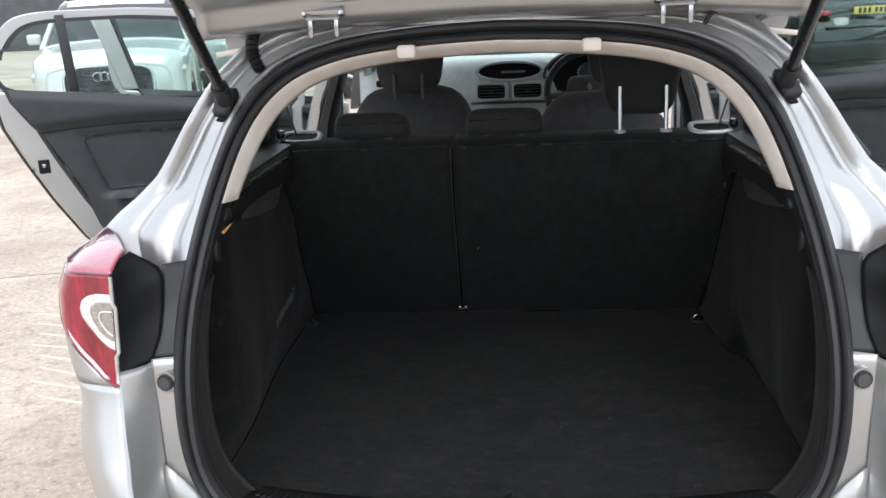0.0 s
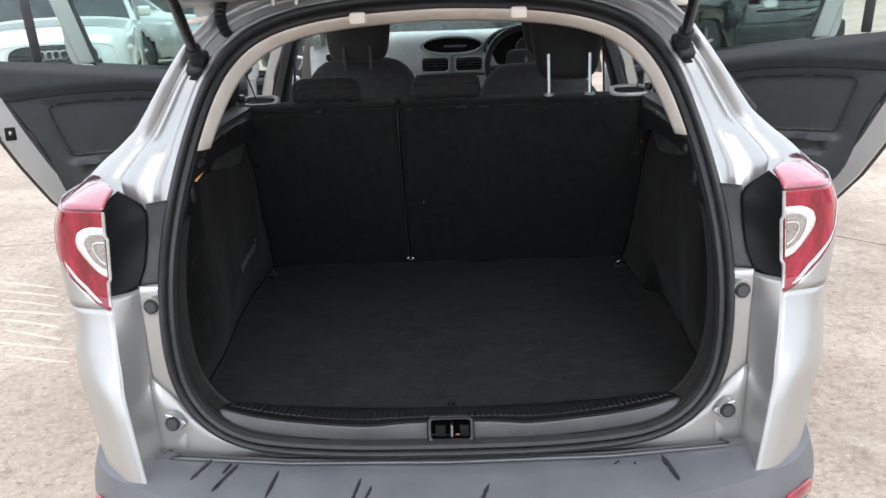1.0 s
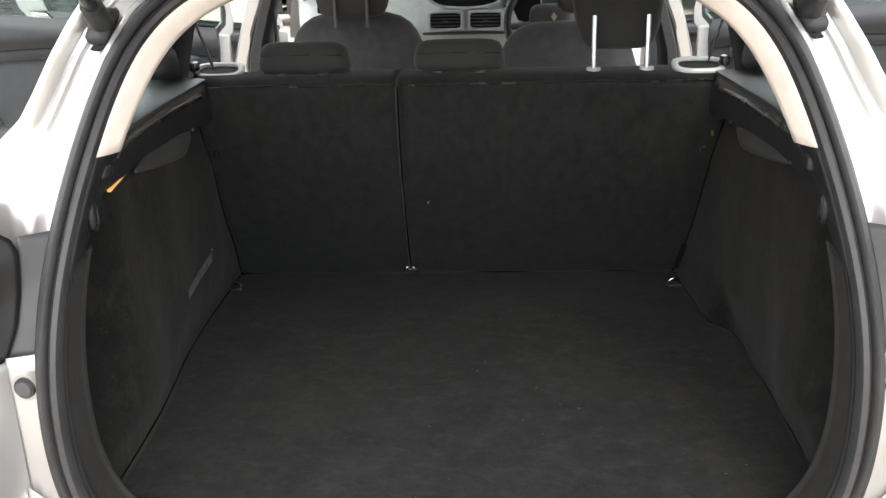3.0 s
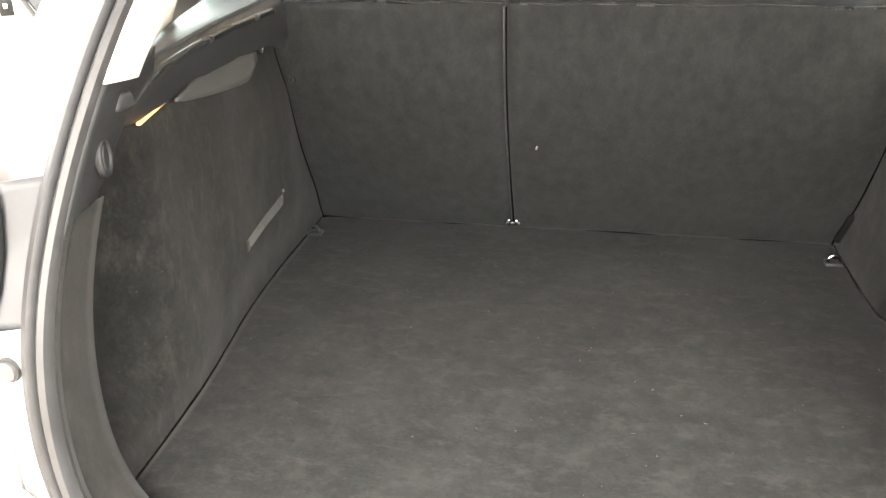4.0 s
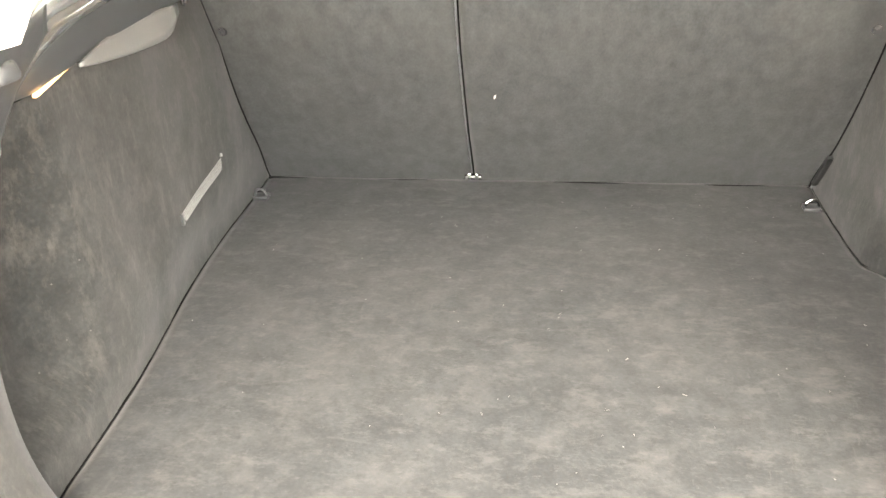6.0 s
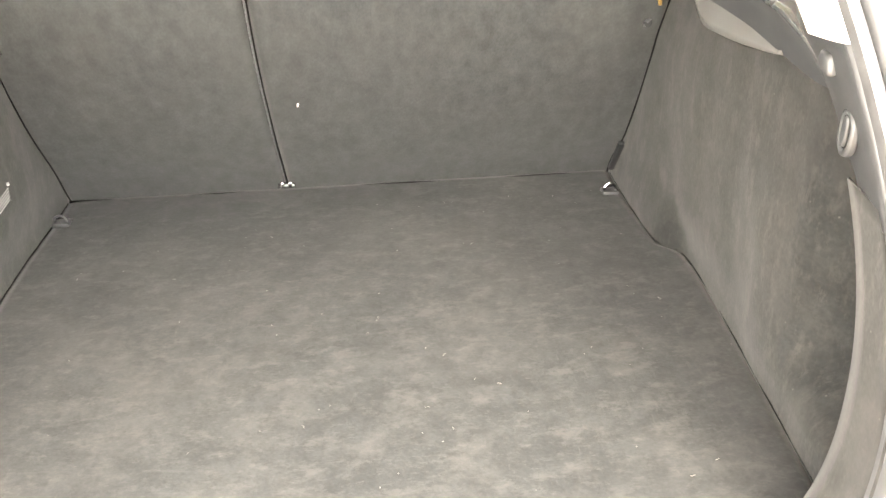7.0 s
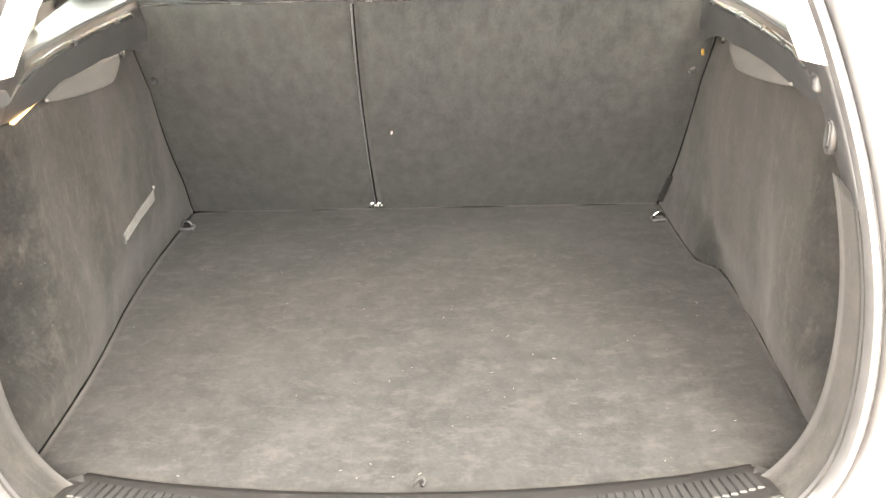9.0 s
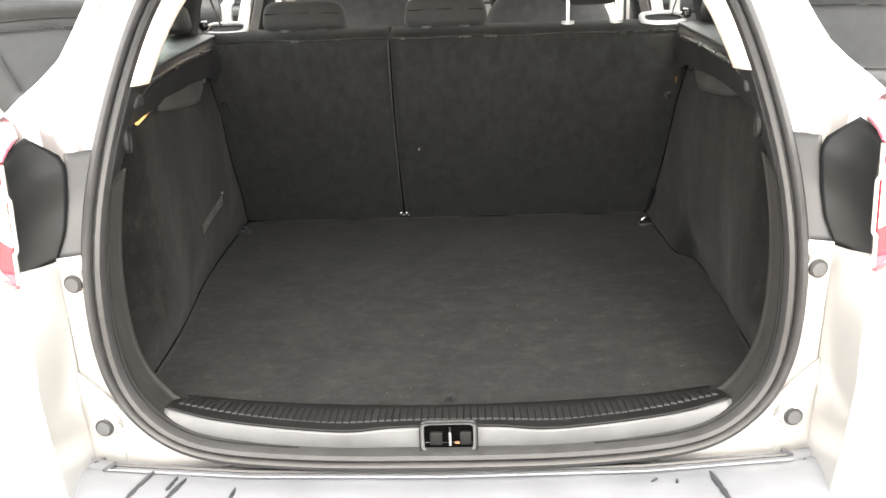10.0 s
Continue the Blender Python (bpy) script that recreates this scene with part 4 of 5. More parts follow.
part("cabin_floor", rbox((0, 2.1, .33), (1.5, 2.2, .04), .01), PLASTIC, car)
part("underbody", rbox((0, 2.0, .24), (1.50, 3.9, .06), .02), PLASTIC, car)
part("boot_well", rbox((0, .62, .41), (1.06, 1.08, .17), .02), PLASTIC, car)
part("rear_bench", rbox((0, 1.52, .55), (1.25, .50, .26), .06, seg=4), CLOTH, car)


def front_seat(x, dz=0.0, dh=0.0):
    s = part("front_seat", pad((x, 1.99, .93 + dz), .53, .62, .16, pose(0, 0, 0, -14, 0, 0), 2.6, -.06, 36, 3.2, .5), CLOTH, car, "charcoal cloth front seat with headrest")
    part("cushion", rbox((x, 2.20, .60), (.50, .50, .18), .06, seg=4), CLOTH, s)
    part("headrest", pad((x + dh, 1.960, 1.318), .268, .205, .09, pose(0, 0, 0, -8, 0, 0), 3.0, .10), LEATHER, s, "black headrest")
    for dx in (-.055, .055):
        part("headrest_post", tube([(x + dh + dx, 1.905, 1.185), (x + dh + dx, 1.908, 1.285)], .006, 8), GREYTRIM, s)


front_seat(-.378)
front_seat(.378, -.045, .075)

# Dashboard with vents, display, cluster and wheel.
rows = []
for k in range(25):
    x = -.72 + 1.44 * k / 24
    rows.append([Vector((x, y + .10 * (x / .72) ** 2 - .05 * math.exp(-(x / .22) ** 2), z)) for y, z in curve([(2.98, 1.312), (2.80, 1.312), (2.71, 1.306), (2.668, 1.285), (2.655, 1.24), (2.65, 1.19), (2.645, 1.13), (2.66, 1.06), (2.70, .95), (2.75, .80)], 22)])
dash = part("dashboard", sheet(rows), DASH, car, "pale grey dashboard with oval display and vents", thick=.01)
part("lower_dash", rbox((0, 2.70, .92), (1.42, .14, .26), .04, seg=3), DASHDARK, dash)
part("console", rbox((0, 2.45, .72), (.24, .60, .30), .05, seg=3), DASHDARK, dash)
m = pose(.015, 2.585, 1.250)
part("display_hood", frame_plate(oval(.32, .098, 2.1, 36), oval(.285, .072, 2.1, 36), .03, m), DASH, dash, "pale oval display surround", bevel=.004)
part("display", plate(oval(.29, .076, 2.1, 36), .01, pose(.015, 2.592, 1.250)), MATT, dash, "black oval display")
part("display_text", rbox((.03, 2.585, 1.246), (.11, .002, .010), 0), DISPLAY, dash, "faint lit display line")
for x in (-.072, .096):
    v = part("air_vent", frame_plate(oval(.152, .084, 7), oval(.128, .062, 7), .02, pose(x, 2.578, 1.158)), DASH, dash, "dashboard air vent", bevel=.003)
    part("vent_back", plate(oval(.130, .064, 7), .006, pose(x, 2.592, 1.158)), MATT, v)
    for z in (-.018, -.004, .010, .023):
        part("slat", rbox((x, 2.580, 1.155 + z), (.126, .012, .0045), .001, seg=1), GREYPL, v)
    part("vent_tab", rbox((x, 2.572, 1.155), (.022, .008, .008), .002), GREYPL, v)
part("hazard_switch", disc((.010, 2.576, 1.160), .010, .008, "y", 16), PALEGRIP, dash)
part("side_vent", plate(oval(.10, .035, 5), .01, pose(-.585, 2.715, 1.205, 0, 0, 14)), SATIN, dash)
part("trim_strip", rbox((.01, 2.585, 1.106), (.36, .012, .012), .004), GREYPL, dash)
part("defrost_slot", rbox((-.02, 2.74, 1.308), (.36, .02, .010), .003), DASHDARK, dash)
part("cluster_hood", sheet([[Vector((.365 + .19 * math.cos(a), y, 1.225 + .105 * math.sin(a) ** 1.0)) for a in np.linspace(-.15, math.pi + .15, 20)] for y in (2.56, 2.64, 2.74)]), DASHDARK, dash, "charcoal instrument hood", thick=.012)
part("cluster_face", plate(oval(.36, .18, 2.6, 30), .01, pose(.365, 2.640, 1.225)), MATT, dash, "dark instrument face")
part("dial_ring", tube([(.385 + .052 * math.cos(a), 2.622, 1.225 + .052 * math.sin(a)) for a in [math.tau * k / 28 for k in range(28)]], .005, 8, closed=True), CHROME, dash, "chrome dial ring")
part("dial_face", disc((.385, 2.628, 1.225), .046, .008, "y", 28), GREYTRIM, dash)
wm = pose(.365, 2.42, 1.155, -22, 0, 0)
wheel_bm = tube([wm @ Vector((.184 * math.cos(a), 0, .184 * math.sin(a))) for a in [math.tau * k / 44 for k in range(44)]], .016, 10, closed=True)
sw = part("steering_wheel", wheel_bm, PLASTIC, car, "black three-spoke steering wheel")
part("wheel_hub", pad((0, 0, 0), .19, .15, .06, wm, 2.6, 0), DASHDARK, sw, "charcoal airbag hub")
for a in (185, 355, 270):
    q = Vector((.18 * math.cos(radians(a)), 0, .18 * math.sin(radians(a))))
    part("spoke", tube([wm @ (q * .35), wm @ q], .014, 8), GREYPL, sw)
part("wheel_badge", plate([(-.012, 0), (0, -.02), (.012, 0), (0, .02)], .006, wm @ pose(0, -.034, .01)), CHROME, sw, "plain chrome diamond")

# ---- tailgate ----
GATE = pose(0, .425, 1.482, -24, 0, 0)


def gate_half(v):
    return table([(0, .50), (.04, .56), (.12, .615), (.30, .675), (.55, .70), (.80, .69), (1.0, .63)], v)


def gate_point(u, v, lift):
    """u across from -1 to 1, v from hinge to lower edge, lift above the inner face."""
    w = gate_half(v)
    return GATE @ Vector((u * w, -1.12 * v - .03 * (1 - u * u) * (v - .0) + .05 * u * u * (1 - v), lift - .03 * math.sin(math.pi * v) * 0 - .05 * u * u + .05 * math.sin(math.pi * v)))


us = [-1 + 2 * k / 40 for k in range(41)]
vs_ = [k / 30 for k in range(31)]
gate = part("tailgate", sheet([[gate_point(u, v, .055) for u in us] for v in vs_]), SILVER, car, "open silver tailgate raised over the boot", thick=.004)
# inner frame: a pressed silver border round the dark lining
fr = bmesh.new()
for a, b, c, d in ((-1, 1, 0, .10), (-1, 1, .88, 1.0), (-1, -.80, .10, .88), (.80, 1, .10, .88)):
    rows = []
    for k in range(13):
        v = c + (d - c) * k / 12
        rows.append([gate_point(a + (b - a) * j / 40, v, .012 * math.sin(math.pi * k / 12) - .018 * math.sin(math.pi * min(1, j / 20 if j < 20 else (40 - j) / 20)) ** .3 * (1 if c == 0 else .4)) for j in range(41)])
    sheet(rows, bm=fr)
part("inner_frame", fr, SILVER_IN, gate, "silver pressed inner frame of the tailgate", thick=.003)
rows = [[gate_point(-.80 + 1.6 * j / 20, .54 + .34 * k / 8, -.006 + .012 * math.sin(math.pi * j / 20)) for j in range(21)] for k in range(9)]
part("inner_lining", sheet(rows), PLASTIC, gate, "black tailgate lining", thick=.004)
rows = [[gate_point(-.80 + 1.6 * j / 20, .10 + .44 * k / 10, .03) for j in range(21)] for k in range(11)]
part("rear_window", sheet(rows), mat("dark_rear_glass", (.015, .018, .018), .06, 0, .05, 10, 300, 0, spec=.6), gate, "dark tinted rear window", thick=.004)
part("edge_return", sheet([[gate_point(u, 0, l) for u in us] for l in (-.006, .01, .03, .055)]), SILVER, gate, thick=.003)
# folded front flange that carries the hinges
flange = [[Vector((x, y - .10 * (x / .60) ** 2, z - .030 * (x / .60) ** 2 + .004 * math.exp(-((abs(x) - .374) / .07) ** 2))) for x in np.linspace(-.60, .60, 61)] for y, z in curve([(.424, 1.470), (.400, 1.471), (.384, 1.476), (.374, 1.486), (.366, 1.505), (.352, 1.530), (.30, 1.560)], 24)]
part("hinge_flange", sheet(flange), SILVER, gate, "folded silver flange with the hinges", thick=.003)
for s in (1, -1):
    part("side_return", sheet([[gate_point(s, v, l) for v in vs_] for l in (.0, .03, .055)]), SILVER, gate, thick=.003)

for s in (1, -1):
    x = s * .357
    h = part("gate_hinge", rbox((x, .330, 1.484), (.092, .010, .016), .003, pose(0, 0, 0, 30, 0, 0)), CHROME, car, "bright steel tailgate hinge")
    for dx in (-.027, .027):
        part("hinge_arm", rbox((x + dx, .334, 1.460), (.010, .010, .050), .003), CHROME, h)
        part("hinge_bolt", disc((x + dx * 1.4, .325, 1.484), .0042, .007, "y", 8), CHROME, h)
    part("hinge_pin", tube([(x - .034, .330, 1.474), (x + .034, .330, 1.474)], .0045, 8), CHROME, h)
    # gas strut and its bracket on the pillar
    a, b = Vector((s * .560, .276, 1.320)), Vector((s * .482, -.43, 1.775))
    st = part("gas_strut", tube([a, a.lerp(b, .12), a.lerp(b, .9)], lambda u: .012, 12), SATIN, car, "black gas strut holding the tailgate")
    part("strut_rod", tube([a.lerp(b, .85), b], .006, 10), SATIN, st)
    part("strut_socket", tube([a - (b - a) * .02, a + (b - a) * .06], .018, 12), PLASTIC, st, "black ball socket")
    part("strut_bracket", rbox(a + Vector((s * .006, .014, -.008)), (.046, .024, .066), .012, pose(0, 0, 0, -36, 0, s * 24), seg=3), PLASTIC, st, "black bracket on the pillar")
    part("bracket_flange", plate(oval(.056, .084, 3), .006, pose(*(a + Vector((s * .010, .020, -.012))), -36, 0, s * 24)), MATT, st, "black flange bolted to the pillar", bevel=.002)
    part("bracket_bolt", disc(a + Vector((s * .020, .006, -.006)), .006, .012, "y", 6), GREYTRIM, st)
    part("ball_stud", disc(a + Vector((-s * .004, -.012, .002)), .009, .016, "y", 12, .007), GREYTRIM, st, "grey ball stud")
    part("bracket_bolt", disc(a + Vector((s * .010, .004, -.036)), .007, .012, "y", 10), SATIN, st)
# wiring boots
p = [Vector(q) for q in curve([(-.470, .375, 1.470), (-.492, .362, 1.466), (-.512, .355, 1.448), (-.516, .345, 1.420), (-.510, .340, 1.394), (-.500, .342, 1.370)], 90)]
wb = part("wiring_boot", tube(p, lambda u: .0125 + .0025 * math.sin(u * 26 * math.tau), 12), PLASTIC, car, "black corrugated wiring boot")
part("boot_cap", pad((-.465, .372, 1.478), .070, .020, .040, pose(0, 0, 0, -24, 0, 0), 2.4, 0), PLASTIC, wb, "black rubber flange")
w2 = part("washer_hose", tube(curve([(.492, .395, 1.470), (.465, .37, 1.468), (.430, .355, 1.452), (.415, .350, 1.432)], 24), .005, 8), PLASTIC, car, "thin black washer hose")
part("hose_grommet", pad((.480, .365, 1.482), .070, .020, .036, pose(0, 0, 0, -24, 0, 0), 2.4, 0), PLASTIC, w2, "black rubber grommet")


# ---- body shell ----
def drop_faces(bm, test):
    bmesh.ops.delete(bm, geom=[f for f in bm.faces if test(f.calc_center_median())], context="FACES")
    return bm


ARCH_R, ARCH_F = (.72, .30), (3.42, .33)


def flank(s):
    rows = [corner(s, .829 + .226 * k / 16, lens_reach(.829 + .226 * k / 16), 1.0, 24) for k in range(17)]
    part("rear_flank", sheet(rows), SILVER, car, "silver rear flank", thick=.003)
    rows = []
    for k in range(21):
        y = .22 + .82 * k / 20
        k_ = table([(.22, .05), (.34, .45), (.50, 1.0), (1.1, 1.0)], y)
        rows.append([Vector((s * (.846 + (x - .846) * k_), y, 1.050 + (z - 1.050) * k_)) for x, z in curve([(.846, 1.050), (.838, 1.085), (.815, 1.115), (.79, 1.135), (.775, 1.150)], 8)])
    part("shoulder", sheet(rows), SILVER, car, "silver shoulder below the side window", thick=.003)
    # side window between pillar and rear door, dark frame and glass
    rows = []
    for k in range(9):
        u = k / 8
        z = 1.150 + .27 * u
        x = .778 - .165 * u ** 1.2
        rows.append([Vector((s * x, .42 + .28 * u + (.98 - .42 - .28 * u) * j / 8, z)) for j in range(9)])
    sw_ = part("side_window", sheet(rows), WINDOW, car, "dark-tinted rear side window", thick=.004)
    sw_.visible_shadow = False
    part("window_seal", tube([rows[0][0], rows[0][-1], rows[-1][-1], rows[-1][0]], .010, 8, closed=True), RUBBER, sw_)
    # rear door pillar of the body: silver flange, rubber and inner trim
    def post(name, ys, zs, x_low, x_high, w, d, material, label):
        rows = []
        for k in range(15):
            u = k / 14
            z = zs[0] + (zs[1] - zs[0]) * u
            x = x_low + (x_high - x_low) * (max(0, z - 1.05) / (zs[1] - 1.05)) ** 1.15 if z > 1.05 else x_low
            y = ys[0] + (ys[1] - ys[0]) * u
            rows.append([Vector((s * (x + a * d / 2), y + b * w / 2, z)) for a, b in ((-1, -.8), (-.6, -1), (.6, -1), (1, -.6), (1, .6), (.6, 1), (-.6, 1), (-1, .8))])
        return part(name, caps(sheet(rows, close_u=True)), material, car, label)
    post("rear_door_pillar", (1.06, .99), (.45, 1.44), .80, .635, .10, .07, SILVER_IN, "silver pillar between boot and rear door")
    post("rear_door_pillar_trim", (1.00, .90), (1.12, 1.43), .735, .60, .13, .05, PLASTIC, "black inner pillar trim")
    post("centre_pillar", (2.10, 2.02), (.35, 1.45), .80, .665, .12, .06, SILVER_IN, "silver centre pillar")
    post("centre_pillar_trim", (2.06, 2.0), (.45, 1.44), .745, .615, .15, .05, PLASTIC, "black centre pillar trim")
    post("front_pillar", (3.10, 2.52), (1.06, 1.45), .80, .62, .09, .08, SILVER_IN, "silver windscreen pillar")
    post("front_pillar_trim", (3.02, 2.46), (1.12, 1.44), .74, .57, .07, .04, DASHDARK, "dark windscreen pillar lining")
    # rubber round the door apertures
    for y0, y1, z0, z1 in ((1.11, 1.04, .40, 1.43), (2.04, 1.955, .40, 1.42), (2.16, 2.10, .40, 1.43)):
        part("door_rubber", tube(curve([(s * .775, y0, z0), (s * .775, (y0 + y1) / 2 + .01, 1.03), (s * .70, y1 + .01, 1.27), (s * .635, y1, z1)], 18), .011, 8), RUBBER, car)
    part("roof_rail_edge", tube(curve([(s * .60, .52, 1.435), (s * .64, 1.1, 1.462), (s * .652, 1.8, 1.468), (s * .64, 2.3, 1.458), (s * .63, 2.55, 1.43)], 24), .030, 10), SILVER, car, "silver roof edge")
    part("sill_panel", rbox((s * .80, 2.10, .30), (.14, 2.25, .16), .03, seg=3), SILVER, car, "silver door sill")
    # seat belt by the rear pillar
    belt = part("seat_belt", sheet([[Vector((s * (.668 - .06 * u + dx * .2), .985 + dx + .03 * u, 1.385 - .23 * u)) for dx in (-.022, 0, .022)] for u in np.linspace(0, 1, 8)]), CLOTH, car, "black rear seat belt", thick=.002)
    part("belt_loop", rbox((s * .665, .985, 1.392), (.016, .06, .022), .005), PLASTIC, belt)
    part("belt_reel_cover", pad((s * .70, .86, 1.19), .10, .07, .14, None, 2.4, -.1), PLASTIC, car, "black belt reel cover")
    b2 = part("front_seat_belt", sheet([[Vector((s * (.66 + .02 * u), 1.985 + dx + .05 * u, 1.36 - .55 * u)) for dx in (-.022, 0, .022)] for u in np.linspace(0, 1, 8)]), CLOTH, car, "black front seat belt", thick=.002)
    part("belt_guide", rbox((s * .662, 1.985, 1.36), (.02, .07, .03), .008), PLASTIC, b2)
    # pale upper lining of the rear pillar, reaching forwards to the side window
    rows = []
    for k in range(13):
        u = k / 12
        z = 1.127 + .286 * u
        e = edge_x(z)
        w = table([(1.12, .014), (1.25, .022), (1.36, .028), (1.46, .030)], z)
        y0 = rake(z) + .052
        rows.append([Vector((s * q[0], q[1], z + .04 * (1 - u) * max(0, q[1] - .30))) for q in curve([(e - .038 - w, y0), (e - .030, y0 + .06), (e + .006, y0 + .13), (e + .040, y0 + .24), (e + .075 - .03 * u, y0 + .36 - .1 * u)], 12)])
    part("rear_pillar_lining", sheet(rows), BEIGE, car, "pale beige rear pillar lining", thick=.004)
    # front wing
    rows = []
    for k in range(17):
        y = 3.12 + 1.16 * k / 16
        t = (y - 3.12) / 1.16
        rows.append([Vector((s * x, y - .18 * max(0, (x - .55) / .3) * t, z)) for x, z in curve([(.845 - .12 * t * t, .24), (.86 - .10 * t * t, .50), (.862 - .10 * t * t, .78), (.83 - .09 * t * t, .93 - .10 * t), (.74 - .06 * t * t, 1.04 - .18 * t)], 12)])
    bm = drop_faces(sheet(rows), lambda c: (c.y - ARCH_F[0]) ** 2 + (c.z - ARCH_F[1]) ** 2 < .34 ** 2)
    part("front_wing", bm, SILVER, car, "silver front wing", thick=.003)


for s in (1, -1):
    flank(s)
part("bonnet", sheet([[Vector((x * (1 - .16 * t * t), 3.08 + 1.16 * t, 1.10 - .20 * t - .06 * (abs(x) / .74) ** 2 * (1 - t * .3))) for x in np.linspace(-.74, .74, 17)] for t in np.linspace(0, 1, 12)]), SILVER, car, "silver bonnet", thick=.004)
part("front_bumper", sheet([[Vector((.80 * math.sin(a), 3.75 + .55 * math.cos(a) ** .6 - .05 * abs(z - .5), z)) for a in np.linspace(-1.45, 1.45, 24)] for z in (.22, .35, .5, .65, .8, .9)]), SILVER, car, "silver front bumper", thick=.004)
part("windscreen", sheet([[Vector((x * (1 - .14 * t), 3.10 - .62 * t - .10 * (x / .72) ** 2, 1.10 + .345 * t)) for x in np.linspace(-.74, .74, 13)] for t in np.linspace(0, 1, 9)]), WINDOW, car, "clear windscreen", thick=.004).visible_shadow = False
part("scuttle", rbox((0, 3.02, 1.08), (1.42, .16, .05), .02), DASHDARK, car)


def road_wheel(c, s, parent, r=.315, wide=.105):
    rows = []
    for w, q in ((-.95, r * .66), (-1, r * .9), (-.86, r * .985), (-.48, r), (.48, r), (.86, r * .985), (1, r * .9), (.95, r * .66)):
        rows.append([Vector((c[0] + w * wide, c[1] + q * math.cos(a), c[2] + q * math.sin(a))) for a in [math.tau * k / 36 for k in range(36)]])
    w = part("road_wheel", sheet(rows, close_u=True), TYRE, parent, "black tyre on a silver alloy rim")
    part("rim", disc((c[0] + s * .06, c[1], c[2]), r * .66, .05, "x", 30, m=None), GREYTRIM, w)
    for k in range(5):
        a = math.tau * k / 5 + .3
        part("spoke", tube([(c[0] + s * .092, c[1] + r * .08 * math.cos(a), c[2] + r * .08 * math.sin(a)), (c[0] + s * .09, c[1] + r * .64 * math.cos(a), c[2] + r * .64 * math.sin(a))], .028, 6), CHROME, w)
    return w


for s in (1, -1):
    for y, z in ((ARCH_R[0], ARCH_R[1] + .01), (ARCH_F[0], ARCH_F[1] + .15)):
        road_wheel((s * .778, y, z), s, car, wide=.088)


# ---- doors ----
def offset_in(outline, d):
    n = len(outline)
    cx, cz = sum(p[0] for p in outline) / n, sum(p[1] for p in outline) / n
    return [(cx + (x - cx) * (1 - d / max(.05, abs(x - cx))) if abs(x - cx) > d else x, cz + (z - cz) * (1 - d / max(.05, abs(z - cz))) if abs(z - cz) > d else z) for x, z in outline]


def door(s, hinge, angle, name, label, trail, top, divider, belt, bar=None):
    """A car door standing open; trail: (z, u) of its rear edge, top: window outline, belt: height of the waistline."""
    a = radians(angle)
    X = Vector((s * math.sin(a), -math.cos(a), 0))
    Z = Vector((0, 0, 1))
    Y = Z.cross(X)
    m = Matrix.Identity(4)
    for i, v in enumerate((X, Y, Z)):
        m.col[i][:3] = v
    m.col[3][:3] = (s * hinge[0], hinge[1], 0)
    f = -s  # which local side faces the cabin
    tr = lambda z: table(trail, z)
    zs = np.linspace(.40, belt(tr(1.29)) - .01, 26)
    outline = [(0, z) for z in np.linspace(.40, belt(0) - .01, 26)[::-1]] + [(tr(z), z) for z in zs]
    d = part(name, plate(outline, .085, m @ pose(0, -f * .012, 0)), SILVER_IN, car, label, bevel=.010)
    part("edge_rubber", tube([m @ Vector((tr(z) + .003, -f * .052, z)) for z in np.linspace(.42, 1.26, 24)], .013, 8), RUBBER, d, "black rubber along the door edge")
    part("inner_rubber", tube([m @ Vector((tr(z) - .105, f * .030, z)) for z in np.linspace(.46, 1.24, 24)], .008, 8), RUBBER, d, "black inner door seal")
    # trim card: upper roll under the window, curved groove, framed panel and pocket below
    groove = lambda u: table([(0, 1.070), (.25, 1.108), (.40, 1.128), (.50, 1.143), (.65, 1.148), (.75, 1.147), (.90, 1.140), (1.05, 1.128), (1.2, 1.11)], u)
    edge = lambda z: tr(z) - table([(.4, .06), (.76, .07), (.89, .105), (1.0, .108), (1.14, .092), (1.25, .040), (1.35, .03)], z)
    rows = []
    for k in range(71):
        row = []
        for j in range(57):
            w = j / 56
            z = .44 + (belt(.04 + w * .98) + .010 - .44) * k / 70
            e = edge(z)
            u = .04 + (e - .04) * w
            q = .036 + .022 * soft((z - groove(u) + .006) / .045) - .018 * soft((z - belt(u) + .035) / .045)
            inset = min(u - .28, (.862 - .062 * (1.086 - z) / .183) - u, z - .899, groove(u) - .030 - z)
            q += .007 * soft(-inset / .012)
            q += .034 * soft((.880 - z) / .022) * soft((z - .60) / .08) * soft((e - .05 - u) / .08)
            q -= .020 * soft((.868 - z) / .02) * soft((z - .80) / .02) * soft((u - .30) / .05) * soft((.78 - u) / .04)
            if j in (0, 56):
                q = .020
            row.append(m @ Vector((u, f * q, z)))
        rows.append(row)
    part("door_card", sheet(rows), CARD, d, "charcoal moulded door card")
    part("card_groove", tube([m @ Vector((u, f * .0442, groove(u) - .001)) for u in np.linspace(.06, edge(1.13) - .01, 40)], .0022, 6), MATT, d, "dark groove in the door card")
    line = [(u, groove(u) - .034) for u in np.linspace(.28, .84, 16)] + [(.861, 1.092), (.856, 1.070), (.826, .980), (.802, .910), (.790, .899)] + [(.60, .899), (.28, .899)]
    part("panel_piping", tube([m @ Vector((u, f * .0435, z)) for u, z in line], .0030, 6), SATIN, d, "raised piping round the door panel")
    part("groove_lip", tube([m @ Vector((u, f * .0440, groove(u) + .007)) for u in np.linspace(.06, edge(1.13) - .01, 40)], .0030, 6), CARD, d, "rounded lip over the groove")
    part("pull_handle", pad(m @ Vector((.22, f * .065, 1.07)), .18, .05, .05, (m.to_3x3().to_4x4()), 3, 0), CARD, d)
